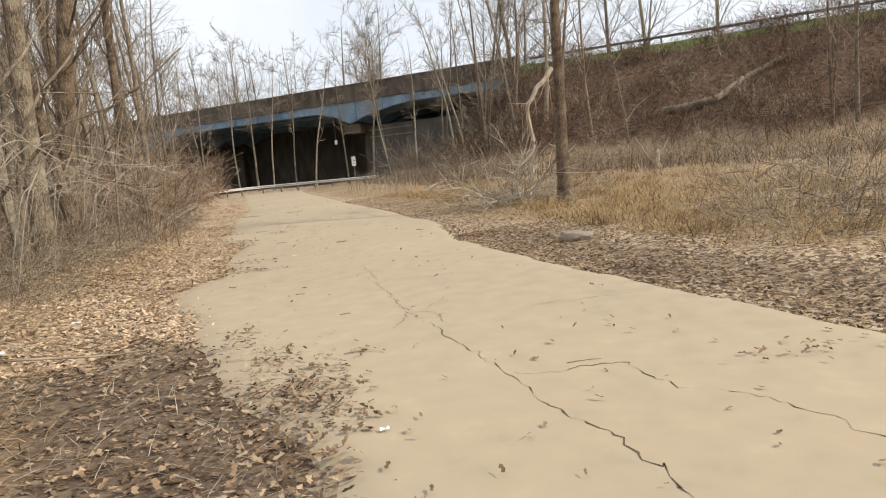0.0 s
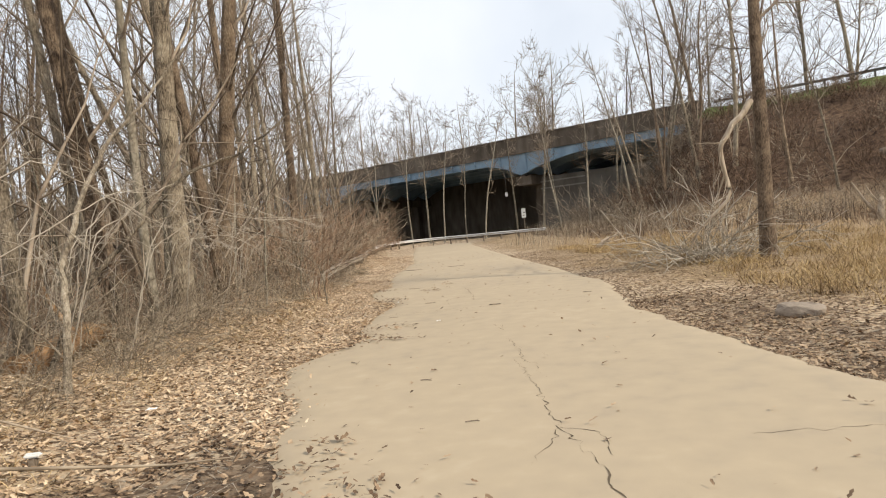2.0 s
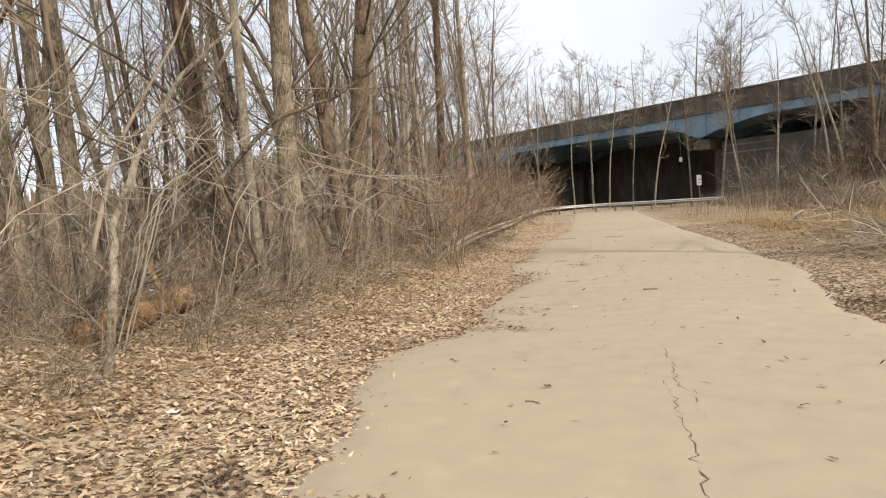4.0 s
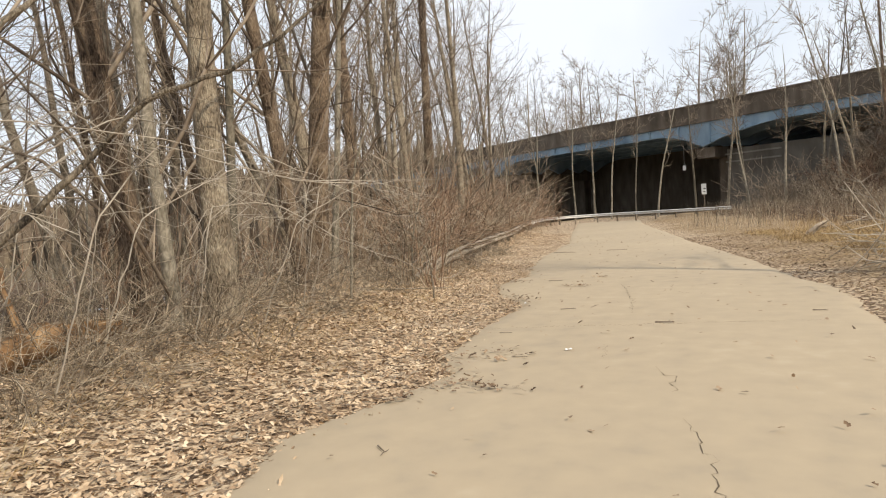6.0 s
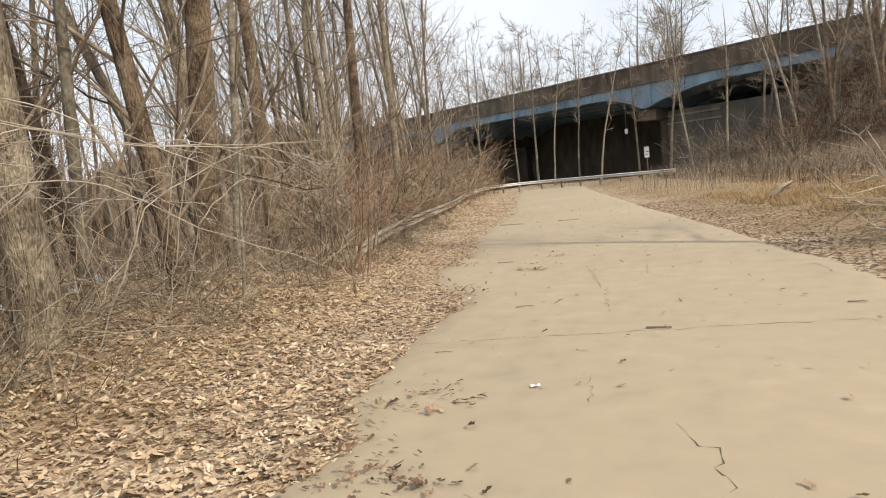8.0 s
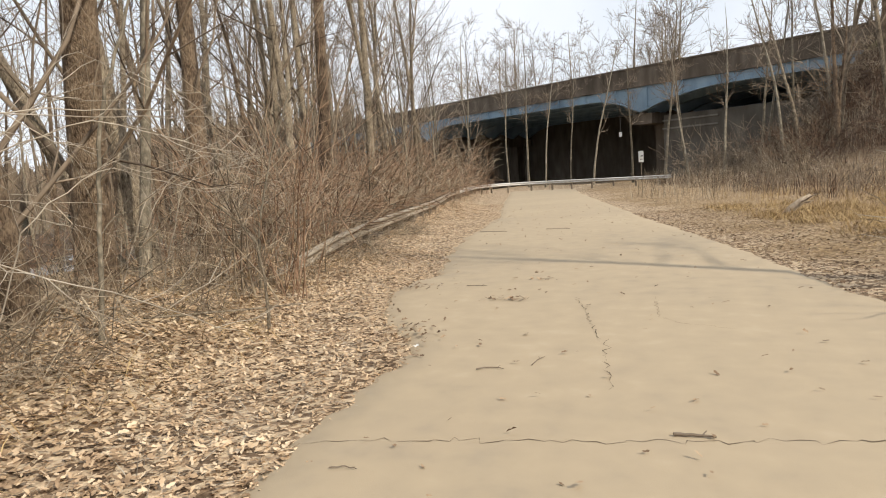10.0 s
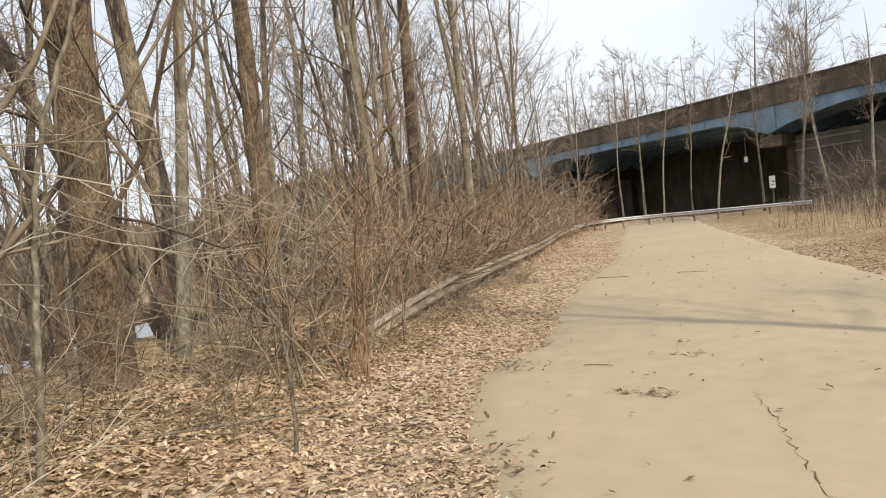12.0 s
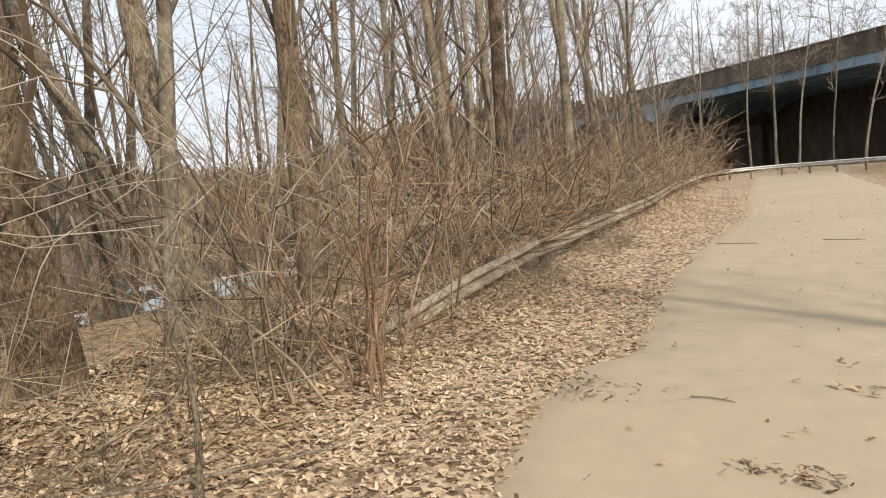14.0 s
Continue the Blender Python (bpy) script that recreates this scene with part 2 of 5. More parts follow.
def tubes(branches):
    """Verts and faces of round tapering rods. branches: (points (n, 3), radii (n,), sides)."""
    groups, V, F, base = {}, [], [], 0
    for pts, rad, k in branches:
        groups.setdefault((len(pts), k), []).append((pts, rad))
    for (n, k), items in groups.items():
        P = np.array([i[0] for i in items], float)
        R = np.array([i[1] for i in items], float)
        T = np.gradient(P, axis=1)
        T /= np.linalg.norm(T, axis=2, keepdims=True) + 1e-9
        ref = np.where(np.abs(T[..., 2:3]) > 0.9, np.array([1.0, 0, 0]), np.array([0, 0, 1.0]))
        ref = np.repeat(ref[:, :1], n, axis=1)
        A = np.cross(T, ref)
        A /= np.linalg.norm(A, axis=2, keepdims=True) + 1e-9
        B = np.cross(T, A)
        ang = np.arange(k) * 2 * math.pi / k
        ring = A[:, :, None] * np.cos(ang)[:, None] + B[:, :, None] * np.sin(ang)[:, None]
        v = P[:, :, None] + ring * R[:, :, None, None]
        V.append(v.reshape(-1, 3))
        i, j, a = np.meshgrid(np.arange(len(items)), np.arange(n - 1), np.arange(k), indexing="ij")
        b0 = base + (i * n + j) * k
        f = np.stack([b0 + a, b0 + (a + 1) % k, b0 + k + (a + 1) % k, b0 + k + a], -1)
        F.append(f.reshape(-1, 4))
        base += len(items) * n * k
    return np.concatenate(V), np.concatenate(F)


def ripple(x, y, seed=0.0):
    """Smooth unevenness between about -1 and 1."""
    return (np.sin(x * 1.31 + y * 0.73 + seed) + np.sin(x * -0.87 + y * 1.93 + 2 * seed + 1) + np.sin(x * 2.71 + y * 2.17 + 3 * seed)
            + 0.7 * np.sin(x * 5.3 - y * 4.1 + seed) + 0.5 * np.sin(x * 9.7 + y * 8.3 + 5 * seed)) / 3.2


def smooth(v, lo, hi):
    t = np.clip((v - lo) / (hi - lo), 0, 1)
    return t * t * (3 - 2 * t)


# ---- the plan: edges of the pavement, the highway line, heights ----
EDGE_L = [(-8, 3.9), (0, 2.4), (3.4, 1.15), (4.9, 0.2), (6.4, -0.5), (7.5, -0.95), (8.7, -1.6), (9.8, -2.1), (10.7, -1.75), (11.6, -1.65), (12.5, -2.05), (13.7, -2.35), (16.3, -2.5),
          (17.3, -3.3), (18.5, -3.95), (19.9, -4.3), (20.7, -4.05), (21.5, -4.3), (24, -5.1), (28, -5.95), (35, -7.2), (42, -9.2), (62, -14.4), (70, -16.5)]
EDGE_R = [(-8, 7.2), (0, 6.3), (4.7, 5.2), (5.6, 4.9), (7.4, 4.3), (9.6, 3.55), (12.8, 2.6), (16, 2.3), (18, 2.15), (19.3, 1.7), (22.5, 0.95), (27, -0.2), (31, -1.35), (40.5, -3.7), (50, -6.1), (59, -8.3), (70, -10.5)]


def edge(y, table):
    return np.interp(y, [p[0] for p in table], [p[1] for p in table])


def left_edge(y):
    return edge(y, EDGE_L) + 0.09 * ripple(0 * y, y * 1.6, 4.0) + 0.05 * ripple(0 * y, y * 6.5, 2.0)


def right_edge(y):
    return edge(y, EDGE_R) + 0.06 * ripple(0 * y, y * 1.4, 9.0) + 0.05 * ripple(0 * y, y * 5.5, 3.0)


HX, HY = -9.1, 88.1                       # a point under the parapet
DU = np.array([0.88, -0.475]); DU = DU / np.linalg.norm(DU)
DN = np.array([DU[1], -DU[0]])            # towards the walker


def along(x, y):
    return (x - HX) * DU[0] + (y - HY) * DU[1], (x - HX) * DN[0] + (y - HY) * DN[1]


def spot(u, s):
    return HX + u * DU[0] + s * DN[0], HY + u * DU[1] + s * DN[1]


def height(x, y):
    x, y = np.asarray(x, float), np.asarray(y, float)
    dl, dr = edge(y, EDGE_L) - x, x - edge(y, EDGE_R)
    z = -0.035 + 0 * x
    near = np.exp(-((y - 12) / 60) ** 2)
    z = z + 0.03 * smooth(dl, 0.0, 0.5) + (0.36 + 0.10 * ripple(x * 0.5, y * 0.5, 2)) * smooth(dl, 0.8, 3.2) * near
    z = z - 1.25 * smooth(dl, 5.0, 13.0) - 1.4 * smooth(dl, 38, 52) + 0.28 * ripple(x * 0.16, y * 0.16, 12) * smooth(dl, 9, 16)
    z = z + 3.6 * smooth(dl, 120, 150) + 5.0 * smooth(dl, 150, 260)
    z = z + 0.03 * smooth(dr, 0.0, 0.4) + (0.12 + 0.05 * ripple(x * 0.6, y * 0.6, 1)) * smooth(dr, 0.3, 2.5)
    u, s = along(x, y)
    cone = smooth(u - 0.45 * np.clip(s, 0, 40), 15, 27)
    bank = 11.0 * (1 - smooth(s, -1.5, 33) ** 0.9) * smooth(s, -75, -30) * cone
    far = 11.0 * (1 - smooth(s, -1.0, 25)) * smooth(s, -75, -30) * smooth(-u, 75, 92)
    z = z + np.maximum(bank, far) + 0.35 * ripple(x * 0.3, y * 0.3, 6) * smooth(bank, 0.3, 2) * (1 - smooth(bank, 10.3, 10.9))
    out = np.maximum(dl, dr)
    return z + 0.025 * ripple(x * 2.2, y * 2.2, 3) * smooth(out, 0.15, 0.6)


def spaced(lo, hi, a, b, fine, grow):
    """Grid lines: even between a and b, widening outside."""
    mid = list(np.arange(a, b + 1e-6, fine))
    up, step = [mid[-1]], fine
    while up[-1] < hi:
        step *= grow
        up.append(up[-1] + step)
    down, step = [mid[0]], fine
    while down[-1] > lo:
        step *= grow
        down.append(down[-1] - step)
    return np.array(down[:0:-1] + mid + up[1:])


def build_ground():
    xs, ys = spaced(-1500, 1500, -19, 11, 0.33, 1.075), spaced(-900, 1800, -3, 72, 0.33, 1.06)
    X, Y = np.meshgrid(xs, ys)
    Z = height(X, Y)
    nx, ny = len(xs), len(ys)
    i, j = np.meshgrid(np.arange(nx - 1), np.arange(ny - 1))
    a = j * nx + i
    F = np.stack([a, a + 1, a + nx + 1, a + nx], -1).reshape(-1, 4)
    me = mesh("ground", np.stack([X, Y, Z], -1).reshape(-1, 3), F, GROUND)
    dl, dr = edge(Y, EDGE_L) - X, X - edge(Y, EDGE_R)
    u, s = along(X, Y)
    rip = ripple(X * 0.8, Y * 0.8, 5)
    bank = smooth(Z, 0.9, 2.2) * (u > 0)
    straw = 0.85 * smooth(dr + rip * 0.6 + 1.6 * smooth(Y, 11, 17), 1.5, 3.2) * (1 - 0.75 * bank) * (0.75 + 0.25 * rip) + 0.55 * smooth(dl + rip, 2.0, 3.2) * (1 - smooth(dl, 5, 8))
    soil = np.maximum(0.85 * smooth(1.9 - np.hypot((X - 0.1) / 1.2, (Y - 4.6) / 1.4) + 0.5 * rip, 0, 0.9),
                      0.45 * smooth(0.9 - np.abs(dr - 0.9) + 0.5 * rip, 0, 0.6) * (1 - smooth(Y, 11, 16)))
    soil = np.maximum(soil, 0.95 * smooth(dl, 5.5, 10))
    rust = np.clip(bank, 0, 1)
    green = smooth(Z + 0.3 * rip, 9.3, 10.2) * (u > 22) * (s < 20)
    zone = np.stack([straw, rust, soil, green], -1).reshape(-1, 4).astype(np.float32)
    att = me.attributes.new("zone", "FLOAT_COLOR", "POINT")
    att.data.foreach_set("color", zone.ravel())
    tagged(new("ground", me), "leaf-littered bare ground with dry grass banks", "ground", kind="structure")


def road_height(x, y):
    """Top of the pavement, slightly crowned."""
    L, R = edge(y, EDGE_L), edge(y, EDGE_R)
    t = np.clip((x - L) / (R - L), 0.0, 1.0)
    return 0.012 + 0.01 * np.sin(t * math.pi) + 0.001 * ripple(x * 0.4, y * 0.4, 8)


def build_road():
    ys = np.concatenate([np.arange(-8, 32, 0.12), np.arange(32, 70.1, 0.5)])
    t = np.linspace(0, 1, 25)
    L, R = left_edge(ys), right_edge(ys)
    X = L[:, None] + (R - L)[:, None] * t
    Y = np.repeat(ys[:, None], len(t), 1)
    Z = road_height(X, Y)
    Z[:, 0], Z[:, -1] = -0.05, -0.05
    n = len(t)
    i, j = np.meshgrid(np.arange(n - 1), np.arange(len(ys) - 1))
    a = j * n + i
    F = np.stack([a, a + 1, a + n + 1, a + n], -1).reshape(-1, 4)
    return tagged(new("road", mesh("road", np.stack([X, Y, Z], -1).reshape(-1, 3), F, ROAD)),
                  "cracked tan dusty paved path with ragged edges", "path", kind="structure")


build_ground()
road = build_road()
me = mesh("river", [(-420, -300, -1.02), (-12, -300, -1.02), (-12, 8, -1.02), (-22, 40, -1.02), (-34, 75, -1.02), (-60, 300, -1.02), (-420, 300, -1.02)], [(0, 1, 2, 3, 4, 5, 6)], WATER)
tagged(new("water", me), "still pale flood water between and behind the trees", "river", kind="structure")


def build_crack(way, width, seed):
    """A jagged crack along a few way points."""
    rng = random.Random(seed)
    pts = []
    for (x0, y0), (x1, y1) in zip(way, way[1:]):
        n = max(3, int(math.hypot(x1 - x0, y1 - y0) / 0.06))
        for k in range(n):
            f = k / n
            pts.append((x0 + (x1 - x0) * f + rng.gauss(0, 0.02), y0 + (y1 - y0) * f + rng.gauss(0, 0.02)))
    V, F = [], []
    for k, (x, y) in enumerate(pts):
        a, b = pts[max(0, k - 1)], pts[min(len(pts) - 1, k + 1)]
        d = math.hypot(b[0] - a[0], b[1] - a[1]) + 1e-6
        w = width * rng.choice((0.08, 0.2, 0.4, 0.6, 1.0)) * 0.7 * min(1, 4 * min(k + 1, len(pts) - k) / len(pts) + 0.2)
        nx, ny = -(b[1] - a[1]) / d * w / 2, (b[0] - a[0]) / d * w / 2
        z = float(road_height(x, y)) + 0.0025
        V += [(x - nx, y - ny, z), (x + nx, y + ny, z)]
        if k:
            F.append((2 * k - 2, 2 * k - 1, 2 * k + 1, 2 * k))
    part("crack", mesh("crack", V, F, CRACK), CRACK, road)


for seed, (width, way) in enumerate([
        (0.022, [(0.96, 9.41), (1.34, 7.96), (1.58, 6.85), (1.8, 6.3), (1.98, 5.6), (2.24, 4.84), (2.34, 4.54), (2.47, 3.98), (2.58, 3.67), (2.74, 3.42), (2.82, 3.04), (2.87, 2.8), (3.0, 1.2)]),
        (0.018, [(2.35, 4.53), (2.72, 4.47), (2.98, 4.55), (3.17, 4.51), (3.2, 4.25), (3.31, 3.96), (3.59, 3.79), (3.79, 3.53), (3.97, 3.01), (4.6, 2.8)]),
        (0.012, [(2.78, 6.61), (3.19, 6.68), (3.72, 6.7), (3.99, 6.8)]),
        (0.012, [(1.58, 6.85), (1.47, 6.22), (1.38, 6.04)]),
        (0.014, [(1.58, 6.85), (1.86, 6.75), (1.95, 6.2)]),
        (0.016, [(-2.26, 14.0), (-1.12, 14.24), (-0.15, 14.43), (0.78, 14.66), (2.0, 14.9)]),
        (0.02, [(-1.39, 18.69), (-1.12, 17.76), (-0.94, 17.06), (-0.73, 16.4), (-0.64, 15.78), (-0.52, 15.25)]),
        (0.012, [(-0.48, 18.77), (-0.38, 17.66), (-0.09, 17.35), (0.4, 17.2)]),
        (0.014, [(0.26, 12.18), (0.36, 11.98), (0.48, 11.89), (0.5, 11.66), (0.56, 11.35)]),
        (0.011, [(-0.41, 13.15), (-0.27, 12.66), (-0.23, 12.5)]),
        (0.011, [(0.71, 10.77), (0.84, 10.34), (0.94, 9.98), (1.1, 9.26), (1.23, 9.05), (1.28, 8.75), (1.37, 8.4)]),
        (0.012, [(-3.18, 19.3), (-2.94, 19.49)])]):
    build_crack(way, width, seed)


# ---- bridge ----
def strip(profile, us, mat, name, s0=0.0):
    """A solid along the highway: profile(u) gives (s, z) corners in order round the section."""
    V, F, n = [], [], None
    for u in us:
        sec = profile(u)
        n = len(sec)
        for s, z in sec:
            x, y = spot(u, s + s0)
            V.append((x, y, z))
    for k in range(len(us) - 1):
        for a in range(n):
            F.append((k * n + a, k * n + (a + 1) % n, (k + 1) * n + (a + 1) % n, (k + 1) * n + a))
    F += [tuple(range(n)), tuple(reversed(range((len(us) - 1) * n, len(us) * n)))]
    return mesh(name, V, F, mat, smooth=False)


def girder_low(u):
    """Underside of the haunched girder; piers at u = 3 and every 36 m beyond."""
    d = abs((u - 3 + 18) % 36 - 18)
    return 9.15 - 1.6 * max(0.0, 1 - d / (5.5 if u < 3 else 9.0)) ** 1.5 - (0.12 if d < 1.2 else 0)


def build_bridge():
    b = thing("highway_bridge", "long highway bridge with blue steel girders and stained concrete parapet", "bridge", (HX, HY, 0))
    inv = Matrix.Translation((-HX, -HY, 0))
    us = np.arange(-110, 26.1, 1.0)

    def add(name, me, label=""):
        me.transform(inv)
        return part(name, me, None, b, label)

    add("parapet", strip(lambda u: [(0.0, 10.05), (0.0, 12.0), (-0.35, 12.0), (-0.35, 10.05)], us, PARAPET, "parapet"), "brown-stained concrete parapet")
    add("coping", strip(lambda u: [(0.12, 12.003), (0.12, 12.14), (-0.45, 12.14), (-0.45, 12.003)], us, PARAPET, "coping"))
    add("deck", strip(lambda u: [(-0.353, 10.0), (-0.353, 11.0), (-22, 11.0), (-22, 10.0)], us, CONCRETE, "deck"))
    for k, s0 in enumerate((-0.25, -4.5, -9.0, -13.5, -18.0, -21.7)):
        add("girder", strip(lambda u: [(0.0, girder_low(u)), (0.0, 10.04 if k == 0 else 9.99), (-0.04, 10.04 if k == 0 else 9.99), (-0.04, girder_low(u))], us, BLUE, "girder", s0), "blue painted haunched steel girder")
        add("flange", strip(lambda u: [(0.2, girder_low(u) - 0.08), (0.2, girder_low(u) - 0.002), (-0.24, girder_low(u) - 0.002), (-0.24, girder_low(u) - 0.08)], us, BLUE, "flange", s0))
    for u in np.arange(-108, 26, 4.0):
        if abs(girder_low(u) - 9.15) < 2:
            add("stiffener", strip(lambda v: [(-0.02, girder_low(v) + 0.002), (-0.02, 10.0), (-0.245, 10.0), (-0.245, girder_low(v) + 0.002)], [u, u + 0.05], BLUE, "stiffener", 0.13))
    for u0 in (3, -33, -69):
        # caps and columns borrow the dark parapet colour as shade beneath the deck
        add("pier_cap", strip(lambda u: [(-0.6, 6.1), (-0.6, 7.22), (-21.5, 7.22), (-21.5, 6.1)], [u0 - 1.1, u0 + 1.1], PARAPET, "pier_cap"), "concrete pier cap darkened as under-deck shade")
        for s0 in (-5.0, -12, -19):
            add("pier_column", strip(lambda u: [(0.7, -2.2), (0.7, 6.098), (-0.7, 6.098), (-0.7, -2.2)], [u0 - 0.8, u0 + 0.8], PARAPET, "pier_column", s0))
        for s0 in (-0.9, -4.5, -9.0, -13.5, -18.0):
            add("bearing", strip(lambda u: [(0.25, 7.222), (0.25, 7.4), (-0.25, 7.4), (-0.25, 7.222)], [u0 - 0.3, u0 + 0.3], STEEL_DARK, "bearing", s0))
    add("abutment", strip(lambda u: [(-0.05, -2.0), (-0.05, 9.0), (-22, 9.0), (-22, -2.0)], [22.5, 26.0], PARAPET, "abutment"))
    # added wall, not part of the bridge: keeps the view beneath the deck dark
    add("back_wall", strip(lambda u: [(-21.9, -2.5), (-21.9, 10.4), (-23, 10.4), (-23, -2.5)], np.arange(-110, 26.1, 17.0), PARAPET, "back_wall"), "added dark wall closing the spans behind, for shade under the deck")
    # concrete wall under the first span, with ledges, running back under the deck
    # wall colour is darkened for the shade of the deck above
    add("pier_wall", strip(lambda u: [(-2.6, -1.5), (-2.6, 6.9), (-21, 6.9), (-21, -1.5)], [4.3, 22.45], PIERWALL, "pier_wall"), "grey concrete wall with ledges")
    for z in (5.4, 6.25):
        add("ledge", strip(lambda u: [(-2.45, z), (-2.45, z + 0.16), (-2.597, z + 0.16), (-2.597, z)], [4.2, 10.5], CONCRETE, "ledge"))
    return b


build_bridge()
me = strip(lambda u: [(-3.0, 11.06), (-3.0, 10.7), (-21, 10.7), (-21, 11.06)], np.arange(-140, 260, 10.0), ASPHALT, "road_surface")
tagged(new("road_highway", me), "asphalt highway on top of the bank and bridge", "road", kind="structure")


W_BEAM = [(0.0, -0.13), (0.05, -0.105), (0.08, -0.075), (0.05, -0.045), (0.0, -0.018), (0.0, 0.018), (0.05, 0.045), (0.08, 0.075), (0.05, 0.105), (0.0, 0.13)]


def sweep_beam(way, name, mat):
    """A corrugated beam along way points (x, y, z of its middle); its face looks to the right of the way."""
    P = np.array(way, float)
    V, F, n = [], [], 2 * len(W_BEAM)
    T = np.gradient(P, axis=0)
    for p, t in zip(P, T):
        h = math.hypot(t[0], t[1])
        rx, ry = t[1] / h, -t[0] / h
        for o, z in W_BEAM:
            V.append((p[0] + rx * (o + 0.006), p[1] + ry * (o + 0.006), p[2] + z))
        for o, z in reversed(W_BEAM):
            V.append((p[0] + rx * o - rx * 0.006, p[1] + ry * o - ry * 0.006, p[2] + z))
    for k in range(len(P) - 1):
        for a in range(n):
            F.append((k * n + a, k * n + (a + 1) % n, (k + 1) * n + (a + 1) % n, (k + 1) * n + a))
    F += [tuple(range(n)), tuple(reversed(range((len(P) - 1) * n, len(P) * n)))]
    return mesh(name, V, F, mat, smooth=True)


def curve_points(ctrl, step):
    """Even points along a smooth curve through the control points."""
    C = np.array(ctrl, float)
    d = np.concatenate([[0], np.cumsum(np.linalg.norm(np.diff(C, axis=0), axis=1))])
    C2 = []
    fine = np.linspace(0, d[-1], 400)
    for k in range(3):
        C2.append(np.interp(fine, d, C[:, k]))
    Q = np.stack(C2, 1)
    for _ in range(60):
        Q[1:-1] = 0.25 * Q[:-2] + 0.5 * Q[1:-1] + 0.25 * Q[2:]
    d = np.concatenate([[0], np.cumsum(np.linalg.norm(np.diff(Q, axis=0), axis=1))])
    s = np.linspace(0, d[-1], max(2, int(d[-1] / step)))
    return np.stack([np.interp(s, d, Q[:, k]) for k in range(3)], 1)


def build_guardrail(way, name, label, mat, spacing, post_size, drop, post_mat):
    rail = thing(name, label, "guardrail", tuple(way[0][:2]) + (0,))
    me = sweep_beam(way, "beam", mat)
    me.transform(Matrix.Translation((-way[0][0], -way[0][1], 0)))
    part("beam", me, mat, rail)
    gone, prev, proto = spacing * 0.6, way[0], None
    for a, b in zip(way, way[1:]):
        gone += float(np.linalg.norm(np.array(b) - np.array(a)))
        if gone >= spacing:
            gone = 0.0
            h = math.degrees(math.atan2(b[1] - a[1], b[0] - a[0]))
            if proto is None:
                bm = box((post_size, post_size, drop + 0.16), (0, 0, -(drop - 0.16) / 2), bevel=0.012)
                proto = part("post", bm, post_mat, rail)
                ob = proto
            else:
                ob = new("post", proto.data)
                ob.parent = rail
            off = np.array([-(b[1] - a[1]), b[0] - a[0]]) / math.hypot(b[0] - a[0], b[1] - a[1]) * (post_size / 2 + 0.012)
            ob.matrix_basis = pose(b[0] - way[0][0] + off[0], b[1] - way[0][1] + off[1], b[2], 0, 0, h)
    return rail


RAIL = [(-6.15, 19.3, 0.12), (-6.3, 20.9, 0.4), (-6.62, 22.4, 0.5), (-7.35, 25.7, 0.57), (-9.65, 34.6, 0.6), (-13.3, 46, 0.63), (-16.4, 58, 0.68), (-17.6, 64, 0.7), (-17.0, 68.5, 0.7), (-14, 69.2, 0.7), (-8.8, 66.8, 0.7), (-2.3, 63.6, 0.7)]
rail_way = [tuple(p) for p in curve_points(RAIL, 0.5)]
bend = next(k for k, p in enumerate(rail_way) if p[1] > 52)
build_guardrail(rail_way[:bend + 1], "guardrail", "weathered tan steel guardrail on posts beside the path", GALV, 2.0, 0.15, 1.15, POST)
build_guardrail(rail_way[bend:], "guardrail", "bright galvanised guardrail closing the end of the path", GALV_BRIGHT, 2.0, 0.13, 1.15, POST)
top_way = []
for u in np.arange(27, 120, 1.0):
    x, y = spot(u, -0.6)
    top_way.append((x, y, 11.75))
build_guardrail(top_way, "highway_guardrail", "long steel guardrail along the top of the bank", STEEL_DARK, 4.0, 0.15, 1.3, STEEL_DARK)


# ---- trees ----
def rod(rng, start, heading, length, r0, r1, n, wander, lift):
    """Points of one branch: it wanders, and bends up by lift."""
    p, d = np.array(start, float), np.array(heading, float)
    d /= np.linalg.norm(d)
    pts, step = [p.copy()], length / (n - 1)
    for _ in range(n - 1):
        d = d + rng.normal(0, wander, 3)
        d[2] += lift
        d /= np.linalg.norm(d)
        p = p + d * step
        pts.append(p.copy())
    return np.array(pts), np.linspace(r0, r1, n)


def side(rng, axis, angle):
    """A heading at that angle (radians) off the axis, at a random turn about it."""
    a = np.cross(axis, rng.normal(0, 1, 3))
    a /= np.linalg.norm(a) + 1e-9
    return axis * math.cos(angle) + a * math.sin(angle)


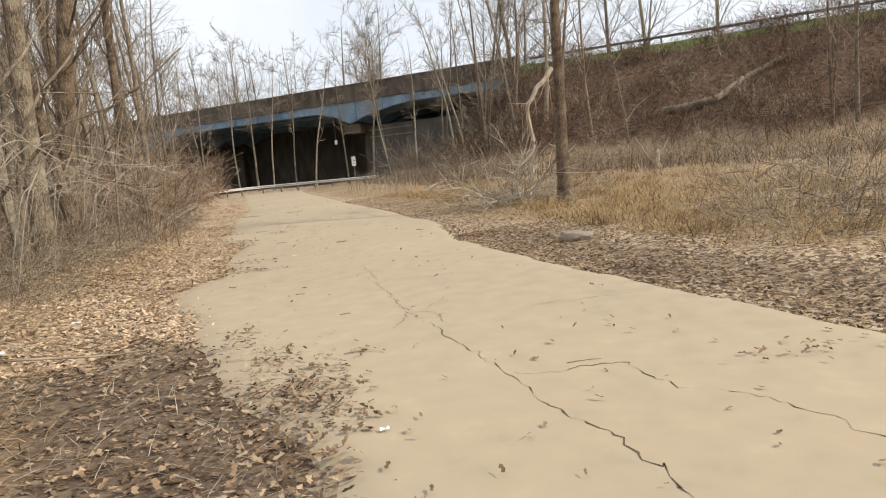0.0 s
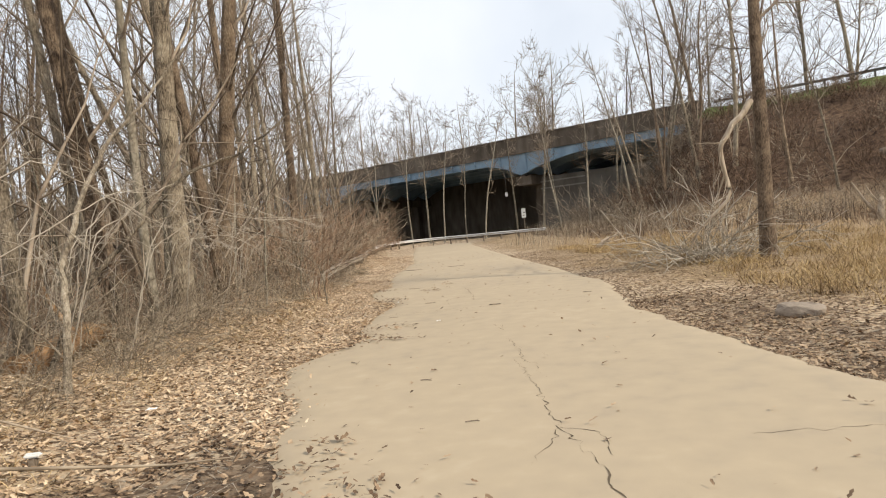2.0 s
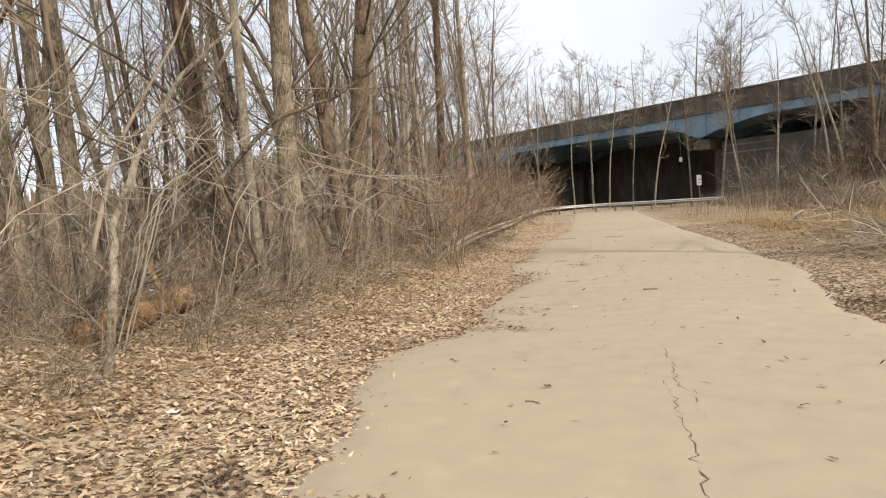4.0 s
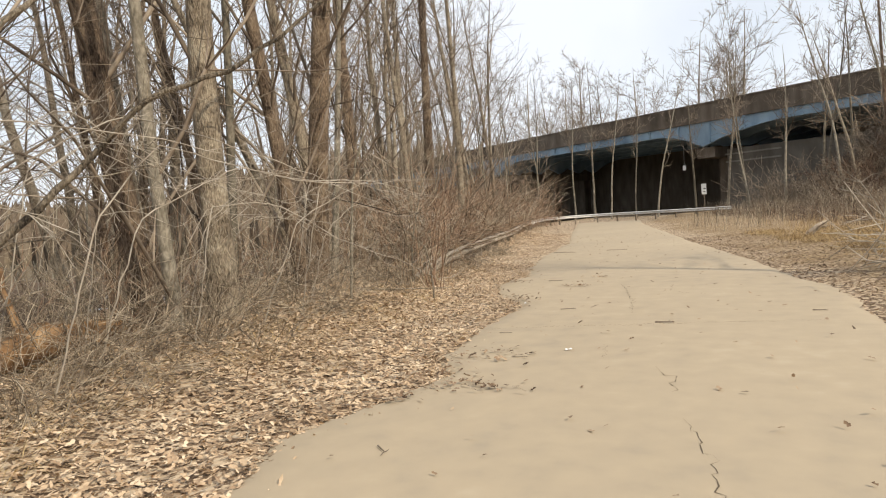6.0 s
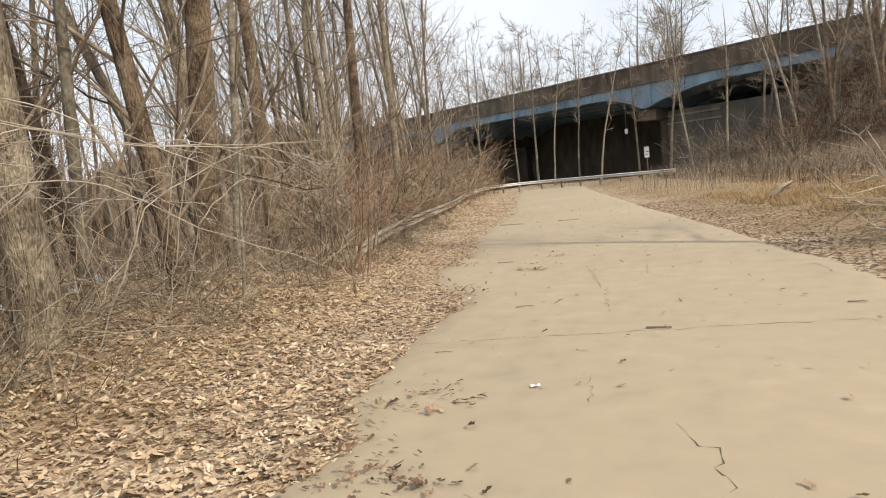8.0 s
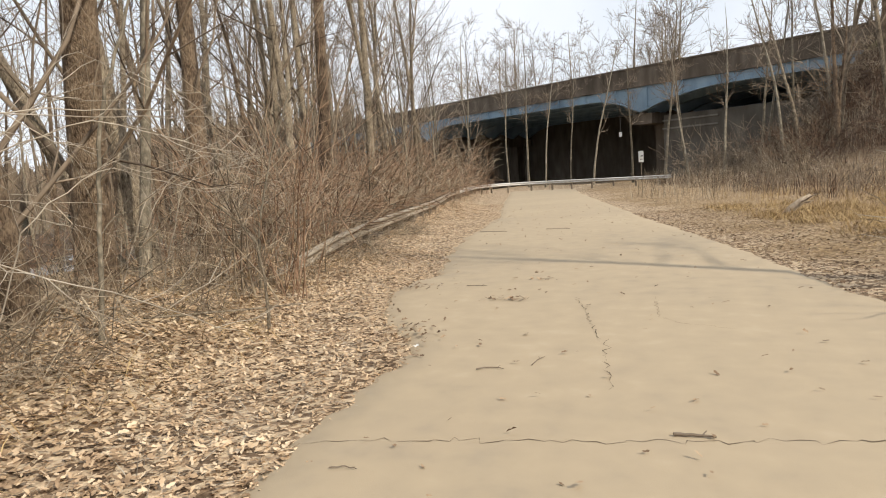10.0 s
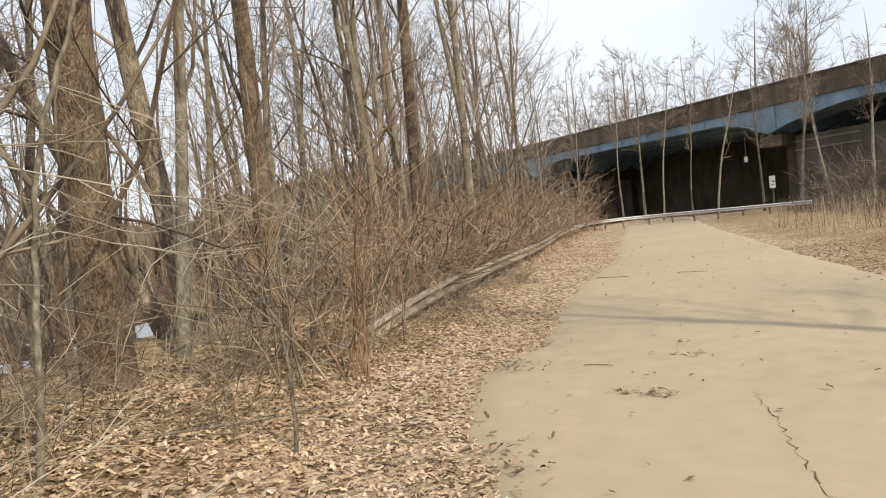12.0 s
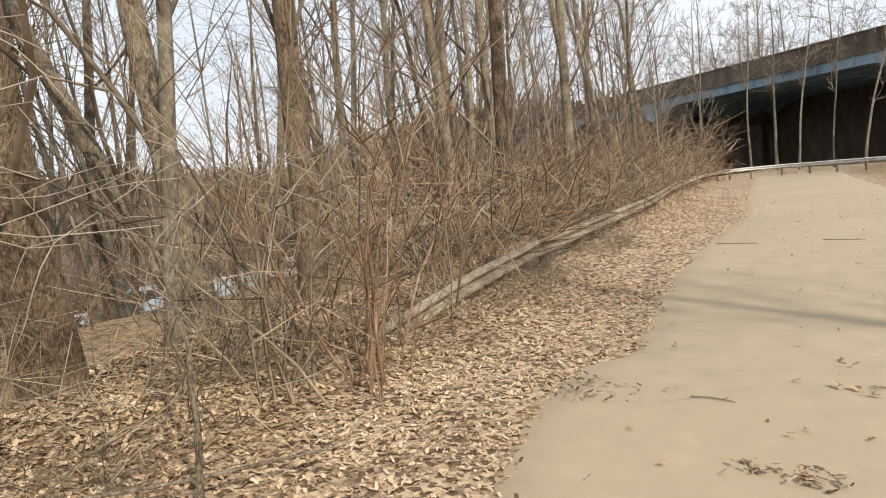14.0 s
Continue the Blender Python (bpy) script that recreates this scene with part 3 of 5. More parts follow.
def grow_tree(seed, tall, r0, lean=(0.0, 0.0), bare=0.35, limbs=13, subs=6, twigs=4, forks=1, wander=0.035, spread=0.75, limb_len=0.30, sides=10, tw=0.0055, lift=0.03):
    """Trunk and crown of a leafless tree at the origin."""
    rng = np.random.default_rng(seed)
    trunk, crown = [], []
    stems = []
    n = 14
    pts, rad = rod(rng, (0, 0, -0.35), (lean[0], lean[1], 1), tall, r0, r0 * 0.16, n, wander, lift)
    rad = r0 * (1 - np.linspace(0, 1, n)) ** 0.75 * 0.9 + r0 * 0.07
    rad[0], rad[1] = r0 * 1.45, max(rad[1], r0 * 0.98)
    extra = np.array([pts[0] + (pts[1] - pts[0]) * 0.35])
    pts, rad = np.concatenate([pts[:1], extra, pts[1:]]), np.concatenate([rad[:1], [r0 * 1.12], rad[1:]])
    trunk.append((pts, rad, sides))
    stems.append((pts, rad))
    for f in range(forks - 1):
        k = int(rng.integers(2, 6))
        q, r = rod(rng, pts[k], side(rng, (pts[k] - pts[k - 1]) / np.linalg.norm(pts[k] - pts[k - 1]), rng.uniform(0.12, 0.3)), tall * rng.uniform(0.6, 0.75), rad[k] * 0.75, r0 * 0.08, n + 1, wander, 0.05)
        trunk.append((q, r, sides - 2))
        stems.append((q, r))
    for _ in range(limbs * forks):
        pts, rad = stems[int(rng.integers(len(stems)))]
        f = rng.uniform(bare, 0.97)
        k = min(len(pts) - 2, int(f * (len(pts) - 1)))
        ax = pts[k + 1] - pts[k]
        at = pts[k] + ax * rng.uniform(0, 1)
        ax = ax / np.linalg.norm(ax)
        length = tall * limb_len * (1.15 - 0.75 * f) * rng.uniform(0.7, 1.3)
        lr = min(rad[k] * 0.5, 0.008 + length * 0.0055)
        lp, lrad = rod(rng, at, side(rng, ax, rng.uniform(0.6, 1.1) * spread), length, lr, 0.006, 7, 0.13, 0.06)
        crown.append((lp, lrad, 5))
        for _ in range(subs):
            k2 = int(rng.integers(1, 6))
            ax2 = lp[k2 + 1] - lp[k2]
            ax2 /= np.linalg.norm(ax2)
            sl = length * rng.uniform(0.25, 0.5)
            sp, srad = rod(rng, lp[k2], side(rng, ax2, rng.uniform(0.5, 0.95)), sl, max(tw * 1.2, lrad[k2] * 0.55), tw * 0.8, 5, 0.15, 0.05)
            crown.append((sp, srad, 4))
            for _ in range(twigs):
                k3 = int(rng.integers(1, 4))
                ax3 = sp[k3 + 1] - sp[k3]
                ax3 /= np.linalg.norm(ax3)
                tp, tr = rod(rng, sp[k3], side(rng, ax3, rng.uniform(0.4, 0.9)), sl * rng.uniform(0.4, 1.0), tw, tw * 0.5, 3, 0.18, 0.03)
                crown.append((tp, tr, 3))
    return trunk, crown


def tree_meshes(trunk, crown, bark):
    V, F = tubes(trunk)
    t = mesh("trunk", V, F, bark)
    V, F = tubes(crown)
    return t, mesh("crown", V, F, TWIG)


def place_tree(name, label, at, bark, turn=0.0, group="", **kw):
    t, c = tree_meshes(*grow_tree(**kw), bark)
    tr = thing(name, label, "tree", (at[0], at[1], float(height(at[0], at[1]))), group)
    tr.rotation_euler[2] = turn
    part("trunk", t, bark, tr)
    part("crown", c, TWIG, tr)
    return tr


# trees that stand along the path, from near to far
KEY = [
    ((-5.18, 12.55), 15, 0.195, (0.072, -0.078), BARK_TAN, "tall furrowed grey-brown tree at the litter's edge", 1),
    ((-6.29, 12.36), 15, 0.2, (-0.07, -0.078), BARK_RED, "dark leaning tree behind the brush", 1),
    ((-5.3, 11.88), 12, 0.09, (0.07, -0.15), BARK_PALE, "slim pale leaning tree beside a furrowed trunk", 1),
    ((-5.86, 15.09), 14, 0.14, (-0.06, -0.085), BARK_RED, "reddish slender tree in the brush", 1),
    ((-7.05, 16.89), 16, 0.235, (0.185, -0.13), BARK_RED, "broad brown tree with shaggy bark and vines", 1),
    ((-7.85, 18.7), 16, 0.165, (-0.205, -0.02), BARK_TAN, "leaning mossy tree beside a pale stem", 1),
    ((-7.48, 18.06), 13, 0.085, (0.05, 0.065), BARK_PALE, "slim pale upright tree among brown trunks", 1),
    ((-8.34, 20.53), 16, 0.185, (-0.078, 0.075), BARK_RED, "straight reddish-brown tree behind shrubs", 1),
    ((-8.99, 19.19), 13, 0.13, (-0.29, -0.32), BARK, "dark strongly leaning tree in the woods", 1),
    ((-9.67, 26.94), 16, 0.2, (0.012, 0.012), BARK_RED, "twin-stemmed reddish tree behind the guardrail", 2),
    ((-8.7, 24.2), 14, 0.11, (-0.08, 0.0), BARK, "slim brown leaning tree behind the guardrail", 1),
    ((-10.6, 31.5), 15, 0.16, (0.02, 0.0), BARK, "brown tree behind the guardrail", 2),
    ((-4.52, 8.45), 12, 0.1, (0.047, -0.067), BARK, "slim grey tree on the bank", 1),
    ((-7.6, 10.2), 14, 0.14, (-0.05, -0.02), BARK, "brown tree on the wooded bank", 1),
    ((-7.9, 13.7), 14, 0.13, (-0.09, -0.04), BARK, "brown tree deeper in the woods", 1),
    ((-6.75, 14.3), 13, 0.085, (0.05, 0.03), BARK_PALE, "slim grey tree behind the furrowed trunk", 1),
    ((-8.6, 16.0), 14, 0.11, (-0.1, -0.1), BARK_RED, "leaning reddish tree deeper in the woods", 1),
    ((-5.9, 8.6), 11, 0.075, (0.0, -0.03), BARK, "slender tree standing in low brush", 1),
]
for k, (at, tall, r, lean, bark, label, forks) in enumerate(KEY):
    place_tree("tree", label, at, bark, seed=100 + k, tall=tall, r0=r, lean=lean, forks=forks, bare=0.14, limbs=13 if forks == 1 else 8, wander=0.011, lift=0.004, tw=0.0045, subs=5)

tree_r = place_tree("tree", "lone dark slender tree on the grassy verge", (5.75, 18.7), BARK_RED, seed=7, tall=14, r0=0.185, lean=(0.04, 0.0), forks=1, bare=0.3, limbs=20, wander=0.014, lift=0.004, tw=0.007, limb_len=0.38, spread=0.95)


def prototypes(count, bark, seed, **kw):
    out = []
    for k in range(count):
        rng = random.Random(seed + k)
        out.append(tree_meshes(*grow_tree(seed=seed + k, **{a: (rng.uniform(*v) if isinstance(v, tuple) and len(v) == 2 and a in ("tall", "r0") else v) for a, v in kw.items()}), bark))
    return out


WOODS = (prototypes(3, BARK, 300, tall=(13, 17), r0=(0.10, 0.16), limbs=16, subs=5, twigs=3, forks=1, bare=0.16, sides=7, tw=0.006)
         + prototypes(2, BARK_RED, 320, tall=(14, 17), r0=(0.12, 0.17), limbs=8, subs=5, twigs=3, forks=2, bare=0.16, sides=7, tw=0.006)
         + prototypes(2, BARK_PALE, 340, tall=(9, 12), r0=(0.05, 0.08), limbs=14, subs=4, twigs=3, forks=1, bare=0.15, sides=6, tw=0.006))
FAR = prototypes(3, BARK, 360, tall=(13, 15), r0=(0.14, 0.18), limbs=10, subs=6, twigs=4, forks=2, bare=0.2, sides=6, tw=0.012, limb_len=0.36, spread=0.95)


def copy_tree(kind, at, scale, turn, label, group, tilt=(0, 0), stock=WOODS):
    tr = thing("tree", label, "tree", (at[0], at[1], float(height(at[0], at[1]))), group)
    tr.rotation_euler = (tilt[0], tilt[1], turn)
    tr.scale = (scale, scale, scale)
    for nm, me in zip(("trunk", "crown"), stock[kind]):
        ob = new(nm, me)
        ob.parent = tr
    return tr


rng = random.Random(5)
taken = [k[0] for k in KEY]
made = 0
while made < 78:
    y = rng.uniform(4, 62)
    d = rng.uniform(4.0, 15) if made < 38 else rng.uniform(12, 34)
    x = float(edge(y, EDGE_L)) - d - max(0.0, (y - 30) * 0.12)
    if min(math.hypot(x - a, y - b) for a, b in taken) < (1.1 if d < 15 else 2.0) or (x > -4.7 and y < 14):
        continue
    if (y > 18 and d < 5.2) or (y < 26 and d < 8.5):
        continue
    taken.append((x, y))
    copy_tree(rng.randrange(7), (x, y), rng.uniform(0.8, 1.15), rng.uniform(0, 6.28), "bare brown woodland tree on the floodplain", "bare woodland trees", (rng.gauss(0, 0.05), rng.gauss(0, 0.05)))
    made += 1

for k in range(26):
    y = rng.uniform(5, 27)
    x = float(edge(y, EDGE_L)) - rng.uniform(9, 26)
    if min(math.hypot(x - a, y - b) for a, b in taken) > 1.0:
        taken.append((x, y))
        copy_tree(rng.choice((0, 1, 2, 5, 6)), (x, y), rng.uniform(0.75, 1.1), rng.uniform(0, 6.28), "bare brown woodland tree on the floodplain", "bare woodland trees", (rng.gauss(0, 0.06), rng.gauss(0, 0.06)))
made = 0
while made < 12:
    y = rng.uniform(7, 26)
    x = float(edge(y, EDGE_L)) - rng.uniform(6.5, 17)
    if min(math.hypot(x - a, y - b) for a, b in taken) < 0.9:
        continue
    taken.append((x, y))
    copy_tree(rng.choice((0, 1, 5, 6, 5, 6)), (x, y), rng.uniform(0.7, 1.0), rng.uniform(0, 6.28), "slender bare tree in the flooded woods", "bare woodland trees", (rng.gauss(0, 0.09), rng.gauss(0, 0.09)))
    made += 1
# slender pale trees standing before the bridge
SLIM = prototypes(4, BARK_PALE, 380, tall=(14, 17), r0=(0.10, 0.14), limbs=13, subs=4, twigs=3, forks=1, bare=0.42, sides=6, tw=0.014, limb_len=0.24)
for k, (u, s, sc, tl) in enumerate(((-10, 7, 0.9, 0.02), (-6.9, 7, 0.95, 0.0), (-0.9, 7, 0.85, -0.08), (2.0, 7, 0.85, 0.0), (-3.6, 8, 0.8, -0.12), (10.5, 7.5, 0.95, -0.10), (13, 8, 0.9, -0.16), (-15, 8, 0.9, 0.0), (20.5, 9, 0.9, -0.14), (17, 9, 0.8, -0.08), (-21, 9, 0.95, 0.04), (23, 12, 0.95, -0.1), (15.5, 12, 0.7, 0.08), (18.5, 6, 0.85, 0.05), (21.5, 7, 1.0, -0.06), (24, 6, 0.95, -0.12), (25.5, 9, 1.0, 0.1), (8, 9, 0.7, -0.2))):
    x, y = spot(u, s)
    copy_tree(k % 4, (x, y), sc * 1.2, u, "slender pale tree in front of the bridge", "pale trees by the bridge", (0.05 * math.sin(k * 2.4), tl), stock=SLIM)
# trees on the bank beside the bridge end
for k, (u, s, sc, tl) in enumerate(((27.5, 14, 1.2, -0.06), (30.4, 14, 1.45, 0.08), (28.8, 18, 1.2, -0.03), (31.6, 18, 1.35, 0.14), (34.3, 18, 1.4, -0.16), (36, 19, 1.1, 0.05), (25.5, 15, 0.9, -0.12), (39, 22, 0.9, 0.08), (54.3, 25, 0.95, -0.04), (55.6, 25, 1.1, -0.03), (42, 24, 0.7, 0.1))):
    x, y = spot(u, s)
    copy_tree((1, 3, 4, 0, 2, 3)[k % 6], (x, y), sc, u * 1.7, "dark bare leaning tree on the highway bank", "trees on the bank", (0, tl))
# trees behind the bridge, whose crowns show over the parapet
rng = random.Random(8)
for k in range(16):
    x, y = spot(rng.uniform(-60, 45), rng.uniform(-36, -27))
    copy_tree(rng.randrange(3), (x, y), rng.uniform(1.7, 2.3), rng.uniform(0, 6.28), "bare tree behind the highway bridge", "trees behind the bridge", stock=FAR)
# trees just behind the guardrail, towards the bridge
for k in range(27):
    y = rng.uniform(30, 66)
    x = float(np.interp(y, [18, 25.7, 34.6, 46, 58, 70], [-5.0, -7.1, -9.7, -13.3, -16.4, -18])) - rng.uniform(1.2, 7)
    copy_tree(rng.choice((0, 1, 2, 5, 6, 5, 6)), (x, y), rng.uniform(0.75, 1.0) * (1 + max(0.0, y - 35) * 0.022), rng.uniform(0, 6.28), "twiggy bare tree behind the guardrail", "trees behind the guardrail", (rng.gauss(0, 0.04), rng.gauss(0, 0.04)))


# ---- shrubs and saplings ----
def grow_shrub(seed, stems, tall, spread, arch, twigs, r=0.008, foot=0.35, tw=0.005):
    rng = np.random.default_rng(seed)
    out, stemset = [], []
    for _ in range(stems):
        a = rng.uniform(0, 2 * math.pi)
        start = (foot * rng.normal(), foot * rng.normal(), -0.1)
        head = (math.cos(a) * spread * rng.uniform(0.1, 1.2), math.sin(a) * spread * rng.uniform(0.1, 1.2), 1)
        length = tall * rng.uniform(0.45, 1.25)
        p, rad = rod(rng, start, head, length, r * rng.uniform(0.6, 1.5), 0.003, 7, 0.12, -arch * rng.uniform(0.2, 1.3))
        stemset.append((p, rad, 3))
        for _ in range(twigs):
            k = int(rng.integers(2, 6))
            ax = p[k + 1] - p[k]
            ax /= np.linalg.norm(ax)
            q, rr = rod(rng, p[k], side(rng, ax, rng.uniform(0.4, 1.1)), length * rng.uniform(0.15, 0.45), tw, tw * 0.45, 3, 0.16, 0.0)
            out.append((q, rr, 3))
    return stemset, out


def shrub_meshes(mat, *a):
    """One mesh for each stem with its side shoots."""
    stems, twigs = grow_shrub(*a)
    n = len(twigs) // len(stems)
    return [mesh("stem", *tubes([st] + twigs[k * n:(k + 1) * n]), mat) for k, st in enumerate(stems)]


SHRUBS = [shrub_meshes(CANE_RED if k % 2 else CANE, 500 + k, 22, 2.2, 0.7, 0.06, 5, 0.009, 0.45) for k in range(4)]
ARCHED = [shrub_meshes(CANE, 520 + k, 22, 1.8, 1.3, 0.2, 5, 0.007, 0.4) for k in range(4)]
PALE_TANGLE = [shrub_meshes(CANE_PALE, 530 + k, 24, 1.9, 1.4, 0.18, 6, 0.012, 0.5, 0.008) for k in range(2)]
STEMMY = [shrub_meshes(CANE_RED if k else CANE, 540 + k, 12, 3.4, 0.45, 0.02, 7, 0.014, 0.3, 0.0055) for k in range(3)]
THICKET = [shrub_meshes(CANE_RED if k != 1 else CANE, 560 + k, 18, 2.5, 1.15, 0.14, 7, 0.013, 0.8, 0.009) for k in range(3)]


def place_shrub(meshes, at, scale, turn, label, group):
    ob = thing("shrub", label, "shrub", (at[0], at[1], float(height(at[0], at[1]))), group)
    ob.rotation_euler[2] = turn
    ob.scale = (scale, scale, scale)
    for me in meshes:
        new("stem", me).parent = ob
    return ob


def brush_mass(name, label, spots, mat, seed):
    """Uncounted far brush, joined into one object. spots: (x, y, scale)."""
    V, F, base = [], [], 0
    rng = random.Random(seed)
    kinds = [tubes(a + b) for a, b in (grow_shrub(580 + k, 18, 2.6, 0.9, 0.06, 6, 0.016, 0.8, 0.014) for k in range(4))]
    for x, y, sc in spots:
        v, f = kinds[rng.randrange(4)]
        a = rng.uniform(0, 6.28)
        c, n = math.cos(a) * sc, math.sin(a) * sc
        V.append(np.stack([v[:, 0] * c - v[:, 1] * n + x, v[:, 0] * n + v[:, 1] * c + y, v[:, 2] * sc + float(height(x, y))], 1))
        F.append(f + base)
        base += len(v)
    tagged(new(name, mesh(name, np.concatenate(V), np.concatenate(F), mat)), label, "brush", kind="stuff")


rng = random.Random(11)
for k in range(125):
    y = rng.uniform(3.5, 30)
    d = rng.choice((rng.uniform(2.6, 4.2), rng.uniform(3, 8)))
    x = float(edge(y, EDGE_L)) - d
    if 14.5 < y < 30 and rng.random() < 0.58:
        continue
    if y > 18:
        x -= 0.6 + (y - 18) * 0.06
    pick = rng.random()
    low_here = 0.72 if y < 17 else 0.85
    me = rng.choice(ARCHED) if pick < (0.6 if y < 17 else 0.5) else rng.choice(SHRUBS) if pick < (0.97 if y < 17 else 0.92) else rng.choice(STEMMY)
    place_shrub(me, (x, y), rng.uniform(0.55, 1.15) * low_here * (0.7 if d < 3 else 1), rng.uniform(0, 6.28), "tangled leafless brown shrub on the bank", "brush beside the path")
for k in range(80):
    y = rng.uniform(24, 66)
    x = float(np.interp(y, [18, 25.7, 34.6, 46, 58, 70], [-5.0, -7.1, -9.7, -13.3, -16.4, -18])) - rng.uniform(1.0, 6)
    if y < 40 and rng.random() < 0.6:
        continue
    place_shrub(rng.choice(THICKET), (x, y), rng.uniform(0.9, 1.35) * (1 + max(0.0, (y - 30) * 0.012)), rng.uniform(0, 6.28), "reddish leafless shrub behind the guardrail", "brush behind the guardrail")
for k in range(54):
    y = 23 + 20 * rng.random()
    x = float(np.interp(y, [18, 25.7, 34.6, 46], [-5.6, -7.5, -9.9, -13.5])) - 1.25 - abs(rng.gauss(0, 1.2))
    place_shrub(rng.choice(THICKET), (x, y), rng.uniform(0.75, 1.15), rng.uniform(0, 6.28), "dense reddish leafless shrub behind the guardrail", "brush behind the guardrail")
for k in range(36):
    y = rng.uniform(3, 21)
    x = float(edge(y, EDGE_L)) - rng.uniform(1.9, 3.0)
    place_shrub(rng.choice(ARCHED), (x, y), rng.uniform(0.25, 0.5), rng.uniform(0, 6.28), "low tangle of dry canes on the litter", "low tangles beside the path")
# grey fans of twigs between the litter and the nearest trunks
for k, (x, y, sc) in enumerate(((-3.95, 9.2, 0.62), (-4.2, 9.75, 0.7), (-3.75, 9.9, 0.55), (-4.3, 10.6, 0.75), (-4.0, 11.2, 0.6), (-4.7, 11.5, 0.8), (-4.3, 12.2, 0.65), (-5.0, 13.1, 0.85), (-4.7, 13.9, 0.7), (-5.4, 14.5, 0.9), (-5.2, 15.6, 0.8), (-6.1, 15.6, 0.9), (-5.8, 17.2, 0.8), (-6.6, 18.2, 0.85))):
    place_shrub(ARCHED[k % 4], (x, y), sc, k * 1.9, "fan of grey leafless twigs beside the litter", "low tangles beside the path")
# canes that hang over the near end of the guardrail
for k, (x, y, sc) in enumerate(((-5.9, 19.4, 0.5), (-5.75, 20.1, 0.42), (-5.95, 20.9, 0.4), (-6.7, 20.4, 0.7), (-6.9, 21.6, 0.8))):
    place_shrub(ARCHED[(k + 1) % 4], (x, y), sc, k * 2.3, "low tangle of dry canes at the guardrail", "low tangles at the guardrail")
for k in range(16):
    y = rng.uniform(20.6, 30)
    x = float(np.interp(y, [18, 25.7, 34.6], [-5.0, -7.1, -9.7])) + rng.uniform(-0.5, 0.25)
    place_shrub(rng.choice(ARCHED), (x, y), rng.uniform(0.28, 0.5), rng.uniform(0, 6.28), "low tangle of dry canes at the guardrail", "low tangles at the guardrail")
# shrubs of the right verge and the bank
for (x, y), sc in (((8.3, 12.2), 0.75), ((9.2, 11.0), 0.7), ((7.3, 9.2), 1.0), ((6.9, 8.6), 0.7), ((7.6, 10.2), 0.95), ((8.2, 9.6), 1.05), ((8.0, 11.2), 0.9), ((7.0, 12.5), 0.5), ((9.9, 12.2), 1.0), ((11.5, 14.5), 1.0), ((10.8, 16.0), 0.8), ((10.5, 13.5), 0.8), ((4.7, 20.0), 0.8), ((5.0, 21.5), 0.9), ((6.9, 23.0), 0.8), ((3.9, 23.5), 0.8), ((9.5, 18), 0.7), ((12, 17), 0.8)):
    place_shrub(rng.choice(ARCHED), (x, y), sc, rng.uniform(0, 6.28), "thin leafless shrub in dry grass", "shrubs on the verge")
bank, low, toe, near_bridge = [], [], [], []
while len(bank) < 175:
    x, y = spot(rng.uniform(18, 68), rng.uniform(1.5, 32))
    if x > float(edge(y, EDGE_R)) + 6 and float(height(x, y)) > 0.7:
        bank.append((x, y, rng.uniform(0.5, 1.25)))
brush_mass("bank_brush", "tangled rust-brown leafless brush on the highway bank", bank, RUST, 3)
canes = []
while len(canes) < 60:
    x, y = spot(rng.uniform(20, 64), rng.uniform(4, 36))
    if x > float(edge(y, EDGE_R)) + 6:
        canes.append((x, y, rng.uniform(0.4, 0.8)))
brush_mass("bank_canes", "pale leafless canes standing on the highway bank", canes, CANE, 9)
while len(low) < 30:
    x, y = spot(rng.uniform(4, 28), rng.uniform(4, 32))
    if x > float(edge(y, EDGE_R)) + 3 and not (y > 48 and x < 4):
        low.append((x, y, rng.uniform(0.5, 1.0)))
brush_mass("bridge_brush", "leafless tan brush before the bridge pier", low, CANE, 4)
for k in range(26):
    x, y = spot(rng.uniform(13, 28), rng.uniform(1.0, 9))
    near_bridge.append((x, y, rng.uniform(0.9, 1.7)))
brush_mass("abutment_brush", "tall grey-brown leafless brush in front of the bridge end", near_bridge, TWIG, 6)
while len(toe) < 38:
    x, y = spot(rng.uniform(22, 66), rng.uniform(29, 45))
    if x > float(edge(y, EDGE_R)) + 6:
        toe.append((x, y, rng.uniform(0.35, 0.8)))
brush_mass("toe_brush", "thin grey-brown brush at the foot of the bank", toe, TWIG, 5)


def limb(name, label, category, ctrl, r0, r1, mat, twigs=10, seed=1, sides=7, twig_len=0.5):
    """One bare stem along way points, with side twigs."""
    P = curve_points(ctrl, 0.16)
    rng = np.random.default_rng(seed)
    P[1:-1] += rng.normal(0, 0.008, P[1:-1].shape)
    rad = np.linspace(r0, r1, len(P))
    out = [(P, rad, sides)]
    for _ in range(twigs):
        k = int(rng.integers(2, len(P) - 1))
        ax = P[k] - P[k - 1]
        ax /= np.linalg.norm(ax)
        L = twig_len * rng.uniform(0.4, 1.4)
        q, rr = rod(rng, P[k], side(rng, ax, rng.uniform(0.4, 0.9)), L, max(0.003, rad[k] * 0.26), 0.002, 5, 0.16, 0.02)
        out.append((q, rr, 4))
        for _ in range(2):
            q2, r2 = rod(rng, q[2], side(rng, (q[3] - q[2]) / np.linalg.norm(q[3] - q[2]), 0.6), L * 0.4, 0.003, 0.0015, 3, 0.1, 0)
            out.append((q2, r2, 3))
    at = P[0].copy()
    out = [(p - at, r, k) for p, r, k in out]
    ob = thing(name, label, category, at)
    part("stem", mesh("stem", *tubes(out[:1]), mat), mat, ob)
    for k in range(1, len(out), 3):
        part("twig", mesh("twig", *tubes(out[k:k + 3]), mat), mat, ob)
    return ob


